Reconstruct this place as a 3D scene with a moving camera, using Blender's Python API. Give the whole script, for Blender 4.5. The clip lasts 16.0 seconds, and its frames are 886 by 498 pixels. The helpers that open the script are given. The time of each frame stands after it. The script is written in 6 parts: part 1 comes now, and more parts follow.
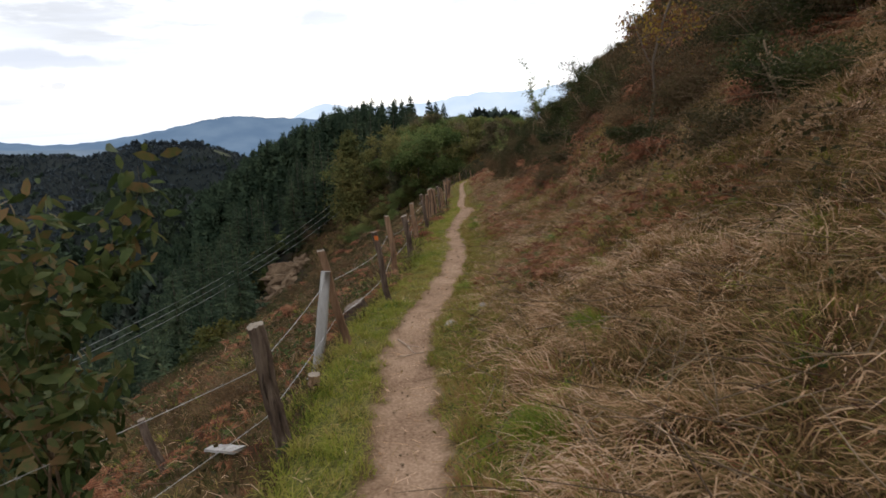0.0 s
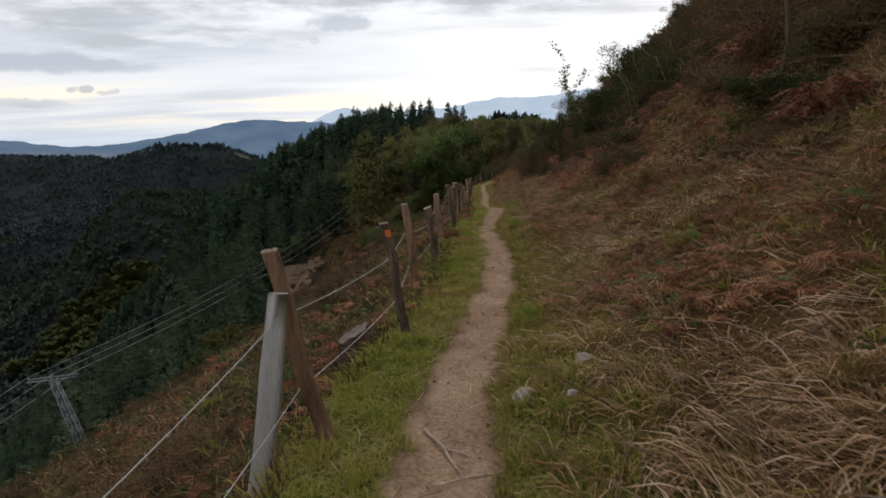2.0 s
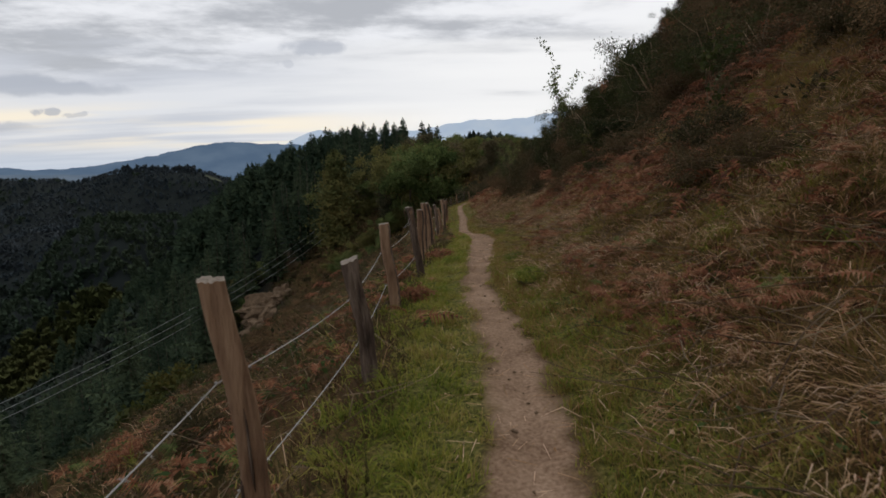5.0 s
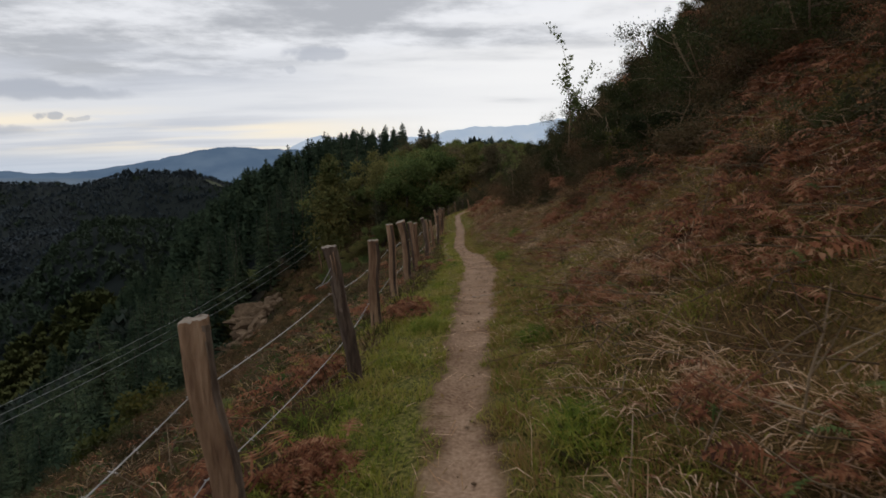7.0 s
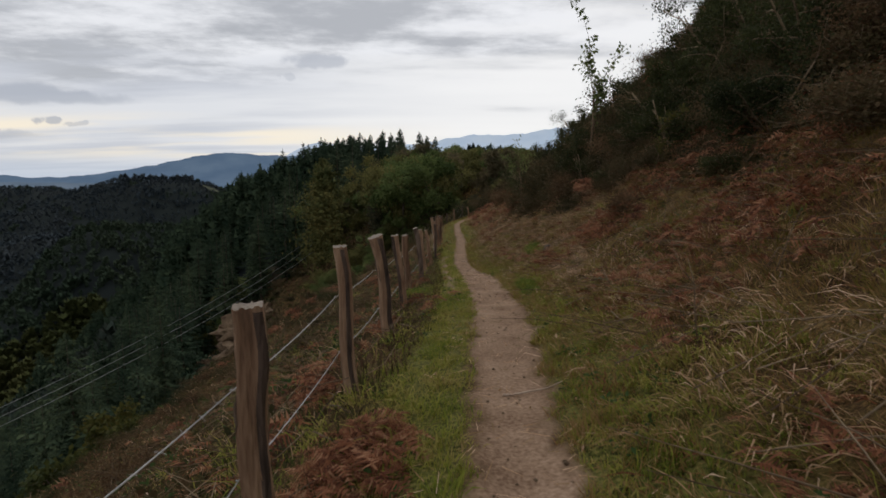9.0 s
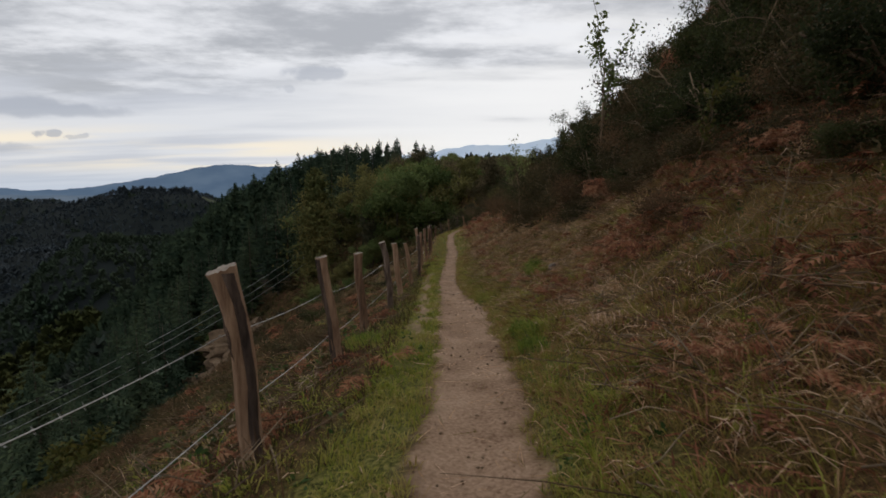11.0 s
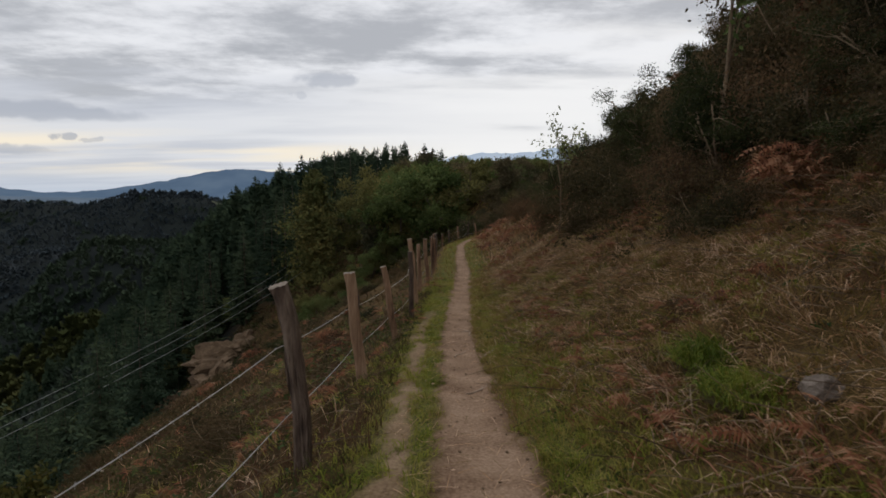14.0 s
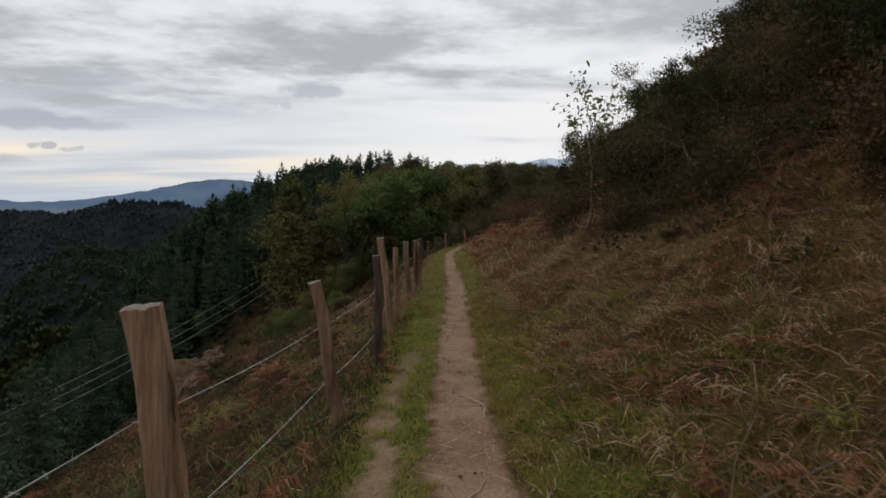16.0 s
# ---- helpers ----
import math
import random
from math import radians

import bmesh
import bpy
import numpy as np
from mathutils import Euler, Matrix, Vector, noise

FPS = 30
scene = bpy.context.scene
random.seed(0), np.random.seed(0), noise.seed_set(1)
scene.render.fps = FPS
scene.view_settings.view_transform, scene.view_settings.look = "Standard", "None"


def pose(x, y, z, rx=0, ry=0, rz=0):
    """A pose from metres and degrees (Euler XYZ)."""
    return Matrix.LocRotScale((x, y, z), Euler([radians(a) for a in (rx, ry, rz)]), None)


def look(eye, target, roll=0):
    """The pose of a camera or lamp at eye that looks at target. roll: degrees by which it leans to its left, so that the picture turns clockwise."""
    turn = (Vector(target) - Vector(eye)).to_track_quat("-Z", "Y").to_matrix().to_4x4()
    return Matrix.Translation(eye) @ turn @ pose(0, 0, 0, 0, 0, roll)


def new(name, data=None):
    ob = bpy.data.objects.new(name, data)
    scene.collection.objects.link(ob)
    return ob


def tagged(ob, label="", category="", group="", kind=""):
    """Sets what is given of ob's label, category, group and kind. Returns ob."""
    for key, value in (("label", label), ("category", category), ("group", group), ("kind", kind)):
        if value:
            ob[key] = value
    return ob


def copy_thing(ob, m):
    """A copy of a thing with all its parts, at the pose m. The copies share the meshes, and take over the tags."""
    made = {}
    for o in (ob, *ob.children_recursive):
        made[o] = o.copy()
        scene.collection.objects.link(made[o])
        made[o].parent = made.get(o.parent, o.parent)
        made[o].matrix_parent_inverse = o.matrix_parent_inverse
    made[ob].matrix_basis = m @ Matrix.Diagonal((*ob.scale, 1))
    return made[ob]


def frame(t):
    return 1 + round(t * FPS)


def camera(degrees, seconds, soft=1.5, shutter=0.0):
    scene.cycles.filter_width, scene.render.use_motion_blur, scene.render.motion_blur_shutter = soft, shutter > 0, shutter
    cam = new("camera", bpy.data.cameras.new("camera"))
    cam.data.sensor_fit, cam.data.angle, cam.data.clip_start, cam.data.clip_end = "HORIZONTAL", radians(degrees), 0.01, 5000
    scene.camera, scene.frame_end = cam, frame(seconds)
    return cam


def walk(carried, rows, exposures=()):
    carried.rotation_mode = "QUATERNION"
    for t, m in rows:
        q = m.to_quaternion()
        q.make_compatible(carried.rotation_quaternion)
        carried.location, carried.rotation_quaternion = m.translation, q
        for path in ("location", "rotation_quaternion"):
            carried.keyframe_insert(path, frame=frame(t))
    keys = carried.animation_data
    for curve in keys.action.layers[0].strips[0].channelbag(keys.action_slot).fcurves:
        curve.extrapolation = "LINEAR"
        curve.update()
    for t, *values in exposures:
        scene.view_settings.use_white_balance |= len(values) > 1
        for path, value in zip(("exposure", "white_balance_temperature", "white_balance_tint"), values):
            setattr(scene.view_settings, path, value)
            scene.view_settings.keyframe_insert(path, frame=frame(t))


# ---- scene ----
cam = camera(81.0, 16.0, soft=1.7, shutter=0.15)
EXPOSURES = [(0, 0.5), (1.0, 0.35), (1.7, 0.05), (3, -0.2), (7, -0.32), (16, -0.35)]
PATH = [
    (0, (0.359, -0.723, 2.658), (0.356, 1.231, 2.233), -1.1),
    (0.5, (0.376, -0.093, 2.56), (0.305, 1.86, 2.133), -1.1),
    (1, (0.298, 0.57, 2.4), (0.209, 2.524, 1.983), -0.9),
    (1.5, (0.176, 1.263, 2.186), (0.087, 3.219, 1.774), -0.8),
    (2, (0.038, 2.028, 2.045), (-0.027, 3.985, 1.639), -0.6),
    (2.5, (-0.043, 2.849, 1.967), (-0.085, 4.81, 1.58), -0.7),
    (3, (-0.099, 3.619, 1.922), (-0.119, 5.584, 1.552), -0.6),
    (3.5, (-0.142, 4.311, 1.865), (-0.145, 6.278, 1.502), -0.9),
    (4, (-0.057, 5.054, 1.755), (-0.043, 7.022, 1.4), -1.0),
    (4.2, (-0.041, 5.383, 1.716), (-0.016, 7.352, 1.366), -0.9),
    (6.3, (0.453, 8.851, 1.654), (0.483, 10.828, 1.347), -0.7),
    (6.5, (0.475, 9.218, 1.676), (0.502, 11.194, 1.368), -0.4),
    (7, (0.491, 10.091, 1.606), (0.518, 12.067, 1.302), -0.4),
    (7.5, (0.451, 10.926, 1.519), (0.48, 12.902, 1.215), -0.1),
    (8, (0.43, 11.805, 1.456), (0.457, 13.782, 1.157), -0.1),
    (8.5, (0.417, 12.691, 1.396), (0.453, 14.67, 1.109), 0.0),
    (9, (0.508, 13.46, 1.354), (0.545, 15.441, 1.079), 0.1),
    (9.2, (0.574, 13.724, 1.309), (0.604, 15.706, 1.041), -0.2),
    (11.3, (1.073, 16.851, 1.095), (1.114, 18.837, 0.859), -0.2),
    (11.5, (1.098, 17.299, 1.054), (1.143, 19.285, 0.814), 0.4),
    (12, (1.11, 18.37, 1.035), (1.153, 20.356, 0.8), 0.3),
    (12.5, (1.161, 19.405, 0.991), (1.187, 21.39, 0.754), 0.1),
    (13, (1.148, 20.453, 0.915), (1.161, 22.44, 0.688), 0.2),
    (13.5, (1.15, 21.446, 0.862), (1.163, 23.434, 0.645), 0.3),
    (14, (1.164, 22.463, 0.75), (1.171, 24.452, 0.541), 0.5),
    (14.5, (1.191, 23.456, 0.628), (1.209, 25.446, 0.429), 0.7),
    (15, (1.173, 24.453, 0.481), (1.213, 26.443, 0.292), 0.8),
    (15.5, (1.209, 25.383, 0.373), (1.264, 27.374, 0.189), 0.6),
    (16, (1.142, 26.448, 0.228), (1.205, 28.44, 0.062), 0.7),
]
walk(cam, [(t, look(e, g, r)) for t, e, g, r in PATH], EXPOSURES)
# ---------------------------------------------------------------- light
world = bpy.data.worlds.new("overcast_sky")
scene.world = world
world.use_nodes = True


def sky_nodes():
    nt = world.node_tree
    nt.nodes.clear()
    N, L = nt.nodes.new, nt.links.new

    def val(op, a, b=None, c=None):
        n = N("ShaderNodeMath")
        n.operation = op
        for i, v in enumerate((a, b, c)):
            if v is None:
                continue
            if isinstance(v, (int, float)):
                n.inputs[i].default_value = v
            else:
                L(v, n.inputs[i])
        return n.outputs[0]

    def step(v, lo, hi):
        n = N("ShaderNodeMapRange")
        n.interpolation_type = "SMOOTHSTEP"
        L(v, n.inputs[0])
        n.inputs[1].default_value, n.inputs[2].default_value = lo, hi
        return n.outputs[0]

    def mix(f, a, b):
        n = N("ShaderNodeMix")
        n.data_type = "RGBA"
        for i, v in ((0, f), (6, a), (7, b)):
            if isinstance(v, tuple):
                n.inputs[i].default_value = (*v, 1)
            elif isinstance(v, float):
                n.inputs[i].default_value = v
            else:
                L(v, n.inputs[i])
        return n.outputs[2]

    co = N("ShaderNodeTexCoord").outputs["Generated"]
    sep = N("ShaderNodeSeparateXYZ")
    L(co, sep.inputs[0])
    x, y, z = sep.outputs
    zz = val("ADD", val("MAXIMUM", z, 0.0), 0.07)
    flat = N("ShaderNodeCombineXYZ")
    L(val("DIVIDE", x, zz), flat.inputs[0])
    L(val("DIVIDE", y, zz), flat.inputs[1])

    def noise_of(scale, detail, rough, stretch=(1, 1, 1), move=(0, 0, 0)):
        m = N("ShaderNodeMapping")
        L(flat.outputs[0], m.inputs[0])
        m.inputs["Scale"].default_value = stretch
        m.inputs["Location"].default_value = move
        n = N("ShaderNodeTexNoise")
        L(m.outputs[0], n.inputs["Vector"])
        n.inputs["Scale"].default_value = scale
        n.inputs["Detail"].default_value = detail
        n.inputs["Roughness"].default_value = rough
        return n.outputs["Fac"]

    big = noise_of(1.15, 9, 0.62, (0.8, 1.1, 1), (3.1, 1.7, 0))
    streak = noise_of(0.42, 7, 0.55, (0.6, 1.7, 1), (9.3, 4.4, 0))
    # bright veil below, a broken grey deck above
    deck = step(val("ADD", z, val("MULTIPLY", val("SUBTRACT", streak, 0.5), 0.5)), 0.17, 0.27)
    grey = mix(step(big, 0.40, 0.62), (0.47, 0.485, 0.52), (0.88, 0.89, 0.925))
    veil = mix(step(streak, 0.40, 0.62), (0.775, 0.79, 0.83), (0.61, 0.635, 0.70))
    # the light comes from behind the cloud ahead and to the right
    glow = val("ADD", val("MULTIPLY", x, 0.32), val("MULTIPLY", y, 0.95))
    bright = step(glow, 0.72, 1.0)
    veil = mix(val("MULTIPLY", bright, 0.75), veil, (1.0, 0.99, 0.98))
    sky_colour = mix(deck, veil, grey)
    # warm bars low in the west, haze at the horizon
    low = noise_of(0.9, 5, 0.5, (0.25, 0.6, 1), (1.3, 8.8, 0))
    warm = val("MULTIPLY", val("MULTIPLY", step(z, 0.015, 0.05), val("SUBTRACT", 1.0, step(z, 0.07, 0.12))), step(low, 0.42, 0.6))
    warm = val("MULTIPLY", warm, val("SUBTRACT", 1.0, step(x, -0.35, 0.1)))
    sky_colour = mix(warm, sky_colour, (1.0, 0.90, 0.74))
    haze = val("SUBTRACT", 1.0, step(z, -0.01, 0.055))
    sky_colour = mix(val("MULTIPLY", haze, 0.8), sky_colour, (0.52, 0.60, 0.72))

    tear = N("ShaderNodeTexNoise")
    L(co, tear.inputs["Vector"])
    tear.inputs["Scale"].default_value, tear.inputs["Detail"].default_value = 22.0, 6
    # single clouds: direction, half widths, strength
    for az, el, wa, we, amt in ((-12.2, 11.6, 3.4, 0.8, 0.6), (-15.0, 10.0, 1.0, 0.45, 0.3), (-37.0, 6.9, 8.5, 0.8, 0.65),
                                (-35.6, 4.75, 1.0, 0.36, 0.7), (-33.8, 4.6, 0.55, 0.24, 0.5), (-42.0, 3.5, 6.0, 0.5, 0.5)):
        a, e = radians(az), radians(el)
        wob = val("MULTIPLY", val("SUBTRACT", tear.outputs["Fac"], 0.5), 0.07)
        u = val("DIVIDE", val("SUBTRACT", val("ADD", val("ARCTAN2", x, y), val("MULTIPLY", wob, 2.0)), a), radians(wa))
        v = val("DIVIDE", val("SUBTRACT", val("ADD", val("ARCSINE", z), val("MULTIPLY", wob, 0.35)), e), radians(we))
        r = val("ADD", val("MULTIPLY", u, u), val("MULTIPLY", v, v))
        inside = val("MULTIPLY", val("SUBTRACT", 1.0, step(r, 0.3, 1.15)), amt)
        sky_colour = mix(inside, sky_colour, (0.40, 0.43, 0.50))

    blue = N("ShaderNodeTexSky")
    blue.sky_type = "NISHITA"
    blue.sun_disc = False
    blue.sun_elevation, blue.sun_rotation = radians(SUN_EL), radians(SUN_AZ)
    back_blue, back = N("ShaderNodeBackground"), N("ShaderNodeBackground")
    L(blue.outputs[0], back_blue.inputs[0])
    back_blue.inputs[1].default_value = 0.05
    L(sky_colour, back.inputs[0])
    back.inputs[1].default_value = SKY
    both = N("ShaderNodeMixShader")
    both.inputs[0].default_value = 0.88
    L(back_blue.outputs[0], both.inputs[1])
    L(back.outputs[0], both.inputs[2])
    L(both.outputs[0], N("ShaderNodeOutputWorld").inputs[0])


SUN_EL, SUN_AZ, SKY = 38.0, 20.0, 1.3
sky_nodes()
sun = new("sun", bpy.data.lights.new("sun", "SUN"))
sun.data.energy, sun.data.angle, sun.data.color = 0.6, radians(25), (1.0, 0.96, 0.9)
sun.matrix_world = look((40, 110, 90), (0, 0, 0))

# ---------------------------------------------------------------- materials


def material(name, colours, scale=4.0, rough=0.85, bump=0.0, island=0.0, per_object=0.0, fine=40.0, spots=None, stretch=(1, 1, 1), local=False, thin=False, spec=0.25):
    """Colours run along noise of that scale, in metres, broken by a finer grain; island and per_object shift them piece by piece."""
    m = bpy.data.materials.new(name)
    m.use_nodes = True
    nt = m.node_tree
    N, L = nt.nodes.new, nt.links.new
    bsdf = nt.nodes["Principled BSDF"]
    bsdf.inputs["Roughness"].default_value = rough
    bsdf.inputs["Specular IOR Level"].default_value = 0.12 if thin else spec
    if local:
        src = N("ShaderNodeTexCoord").outputs["Object"]
    else:
        src = N("ShaderNodeNewGeometry").outputs["Position"]
    mp = N("ShaderNodeMapping")
    L(src, mp.inputs[0])
    mp.inputs["Scale"].default_value = stretch
    a, b = N("ShaderNodeTexNoise"), N("ShaderNodeTexNoise")
    for n, s, d in ((a, scale, 5), (b, fine, 3)):
        L(mp.outputs[0], n.inputs["Vector"])
        n.inputs["Scale"].default_value = s
        n.inputs["Detail"].default_value = d

    def math_(op, p, q):
        n = N("ShaderNodeMath")
        n.operation = op
        for i, v in ((0, p), (1, q)):
            if isinstance(v, (int, float)):
                n.inputs[i].default_value = v
            else:
                L(v, n.inputs[i])
        return n.outputs[0]

    f = math_("ADD", math_("MULTIPLY", math_("SUBTRACT", a.outputs["Fac"], 0.5), 1.7), 0.5)
    f = math_("ADD", f, math_("MULTIPLY", math_("SUBTRACT", b.outputs["Fac"], 0.5), 0.7))
    if island:
        g = N("ShaderNodeNewGeometry")
        f = math_("ADD", f, math_("MULTIPLY", math_("SUBTRACT", g.outputs["Random Per Island"], 0.5), island))
    if per_object:
        o = N("ShaderNodeObjectInfo")
        f = math_("ADD", f, math_("MULTIPLY", math_("SUBTRACT", o.outputs["Random"], 0.5), per_object))
    ramp = N("ShaderNodeValToRGB")
    el = ramp.color_ramp.elements
    while len(el) < len(colours):
        el.new(0.5)
    for i, c in enumerate(colours):
        el[i].position = i / (len(colours) - 1)
        el[i].color = (*c, 1)
    L(f, ramp.inputs[0])
    L(ramp.outputs[0], bsdf.inputs["Base Color"])
    if bump:
        bn = N("ShaderNodeBump")
        bn.inputs["Strength"].default_value = bump
        bn.inputs["Distance"].default_value = 0.02
        L(math_("ADD", a.outputs["Fac"], b.outputs["Fac"]), bn.inputs["Height"])
        L(bn.outputs[0], bsdf.inputs["Normal"])
    if thin:
        tr, ad = N("ShaderNodeBsdfTranslucent"), N("ShaderNodeMixShader")
        L(ramp.outputs[0], tr.inputs[0])
        ad.inputs[0].default_value = 0.3
        L(bsdf.outputs[0], ad.inputs[1])
        L(tr.outputs[0], ad.inputs[2])
        L(ad.outputs[0], nt.nodes["Material Output"].inputs[0])
    return m


def ground_material():
    m = material("hillside_soil", [(0.04, 0.024, 0.012), (0.085, 0.05, 0.024), (0.125, 0.085, 0.034), (0.21, 0.14, 0.065)], 1.4, 0.95, 0.8, fine=26, spec=0.05)
    nt = m.node_tree
    N, L = nt.nodes.new, nt.links.new
    bsdf = nt.nodes["Principled BSDF"]
    base = bsdf.inputs["Base Color"].links[0].from_socket
    pos = N("ShaderNodeNewGeometry").outputs["Position"]

    def noise_tex(scale, detail=6):
        n = N("ShaderNodeTexNoise")
        L(pos, n.inputs["Vector"])
        n.inputs["Scale"].default_value, n.inputs["Detail"].default_value = scale, detail
        return n.outputs["Fac"]

    dirt = N("ShaderNodeValToRGB")
    for i, (p, c) in enumerate(((0.38, (0.15, 0.090, 0.056)), (0.52, (0.265, 0.172, 0.112)), (0.68, (0.37, 0.255, 0.175)))):
        if i > 1:
            dirt.color_ramp.elements.new(p)
        dirt.color_ramp.elements[i].position, dirt.color_ramp.elements[i].color = p, (*c, 1)
    add = N("ShaderNodeMath")
    add.operation = "MULTIPLY_ADD"
    L(noise_tex(45), add.inputs[0])
    add.inputs[1].default_value = 0.55
    sub = N("ShaderNodeMath")
    sub.operation = "MULTIPLY"
    L(noise_tex(2.2), sub.inputs[0])
    sub.inputs[1].default_value = 0.5
    L(sub.outputs[0], add.inputs[2])
    L(add.outputs[0], dirt.inputs[0])

    def fibres(turn, stretch):
        """Matted dead stems: noise drawn out along one way."""
        mp = N("ShaderNodeMapping")
        L(pos, mp.inputs[0])
        mp.inputs["Rotation"].default_value = (0, 0, turn)
        mp.inputs["Scale"].default_value = stretch
        n = N("ShaderNodeTexNoise")
        L(mp.outputs[0], n.inputs["Vector"])
        n.inputs["Scale"].default_value, n.inputs["Detail"].default_value, n.inputs["Roughness"].default_value = 1.0, 4, 0.65
        return n.outputs["Fac"]

    def pick(f, stops):
        r = N("ShaderNodeValToRGB")
        while len(r.color_ramp.elements) < len(stops):
            r.color_ramp.elements.new(0.5)
        for e, (p, c) in zip(r.color_ramp.elements, stops):
            e.position, e.color = p, (*c, 1)
        L(f, r.inputs[0])
        return r.outputs[0]

    longest = N("ShaderNodeMath")
    longest.operation = "MAXIMUM"
    L(fibres(0.5, (14, 130, 60)), longest.inputs[0])
    L(fibres(-0.9, (18, 150, 60)), longest.inputs[1])
    thatch = pick(longest.outputs[0], ((0.44, (0.30, 0.28, 0.26)), (0.58, (1.0, 1.0, 1.0)), (0.72, (2.3, 2.0, 1.7))))
    matted = N("ShaderNodeMix")
    matted.data_type, matted.blend_type = "RGBA", "MULTIPLY"
    matted.inputs[0].default_value = 1.0
    L(base, matted.inputs[6])
    L(thatch, matted.inputs[7])
    base = matted.outputs[2]
    turf = pick(noise_tex(38, 8), ((0.36, (0.035, 0.036, 0.010)), (0.5, (0.10, 0.10, 0.024)), (0.62, (0.17, 0.145, 0.045))))

    def over(attr, under, top):
        at = N("ShaderNodeAttribute")
        at.attribute_name = attr
        mx = N("ShaderNodeMix")
        mx.data_type = "RGBA"
        L(at.outputs["Fac"], mx.inputs[0])
        L(under, mx.inputs[6])
        if isinstance(top, tuple):
            mx.inputs[7].default_value = (*top, 1)
        else:
            L(top, mx.inputs[7])
        return mx.outputs[2]

    # wooded ground: near black between the trees, haze blue put into the colour
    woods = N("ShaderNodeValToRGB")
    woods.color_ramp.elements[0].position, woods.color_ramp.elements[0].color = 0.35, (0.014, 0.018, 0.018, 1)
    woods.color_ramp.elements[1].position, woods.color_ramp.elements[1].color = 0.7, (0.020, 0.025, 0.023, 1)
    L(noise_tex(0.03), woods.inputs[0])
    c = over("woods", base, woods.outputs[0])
    c = over("verge", c, turf)
    c = over("track", c, dirt.outputs[0])
    L(c, bsdf.inputs["Base Color"])
    return m


M_GROUND = ground_material()
M_GREEN = material("verge_grass_blades", [(0.07, 0.10, 0.013), (0.17, 0.205, 0.027), (0.26, 0.255, 0.04), (0.34, 0.275, 0.085), (0.28, 0.19, 0.07)], 1.5, 0.7, island=0.5, thin=True)
M_FRESH = material("fresh_grass_blades", [(0.058, 0.094, 0.012), (0.13, 0.182, 0.022), (0.221, 0.242, 0.035), (0.325, 0.264, 0.06)], 2.0, 0.65, island=0.6, thin=True)
M_ROSETTE = material("downy_grey_green_leaves", [(0.05, 0.075, 0.04), (0.09, 0.12, 0.07), (0.14, 0.16, 0.10)], 9, 0.8, island=0.5)
M_STRAW = material("dry_grass_blades", [(0.117, 0.089, 0.029), (0.234, 0.15, 0.064), (0.387, 0.227, 0.118), (0.539, 0.355, 0.214), (0.68, 0.477, 0.335)], 0.9, 0.75, island=1.0, thin=True)
M_BRACKEN = material("dead_bracken_fronds", [(0.059, 0.025, 0.016), (0.156, 0.059, 0.031), (0.264, 0.106, 0.051), (0.371, 0.202, 0.114)], 0.8, 0.85, island=0.8, thin=True)
M_FERN = material("green_fern_fronds", [(0.05, 0.075, 0.02), (0.09, 0.13, 0.035), (0.19, 0.17, 0.06)], 0.8, 0.8, island=0.5, thin=True)
M_HEATH = material("heath_leaves", [(0.026, 0.024, 0.012), (0.052, 0.046, 0.019), (0.095, 0.07, 0.032), (0.13, 0.085, 0.045)], 0.7, 0.8, island=0.6, per_object=0.6, thin=True)
M_GORSE = material("gorse_leaves", [(0.020, 0.026, 0.010), (0.045, 0.054, 0.018), (0.085, 0.086, 0.03)], 0.8, 0.75, island=0.6, per_object=0.5, thin=True)
M_DRYHEATH = material("dry_heath_leaves", [(0.044, 0.028, 0.015), (0.094, 0.055, 0.028), (0.154, 0.094, 0.046), (0.22, 0.143, 0.077)], 0.7, 0.85, island=0.7, per_object=0.6, thin=True)
M_SWARD = material("short_sward_blades", [(0.108, 0.119, 0.021), (0.18, 0.158, 0.035), (0.24, 0.165, 0.053), (0.312, 0.193, 0.085), (0.252, 0.113, 0.056)], 0.5, 0.8, island=0.55, thin=True)
M_ROUGH = material("rough_slope_blades", [(0.029, 0.042, 0.011), (0.06, 0.07, 0.018), (0.072, 0.054, 0.024), (0.084, 0.048, 0.028), (0.102, 0.045, 0.024)], 0.35, 0.85, island=0.6, thin=True)
M_WEED = material("low_weed_leaves", [(0.025, 0.05, 0.014), (0.055, 0.095, 0.026), (0.10, 0.13, 0.04)], 1.2, 0.6, island=0.6, thin=True)
M_BRUSH = material("low_brush_leaves", [(0.024, 0.026, 0.012), (0.054, 0.048, 0.019), (0.096, 0.062, 0.029), (0.144, 0.09, 0.046)], 0.45, 0.85, island=0.5, thin=True)
M_LITTER = material("bracken_litter_bits", [(0.057, 0.023, 0.015), (0.161, 0.057, 0.031), (0.287, 0.115, 0.063), (0.414, 0.23, 0.149)], 0.7, 0.9, island=0.9, thin=True)
M_LEAF_YELLOW = material("yellowing_leaves", [(0.035, 0.048, 0.012), (0.074, 0.077, 0.021), (0.118, 0.102, 0.025)], 0.9, 0.7, island=0.7, per_object=0.5, thin=True)
M_LEAF_GREEN = material("broad_leaves", [(0.06, 0.09, 0.026), (0.12, 0.156, 0.048), (0.204, 0.216, 0.078)], 0.5, 0.7, island=0.6, per_object=0.7, thin=True)
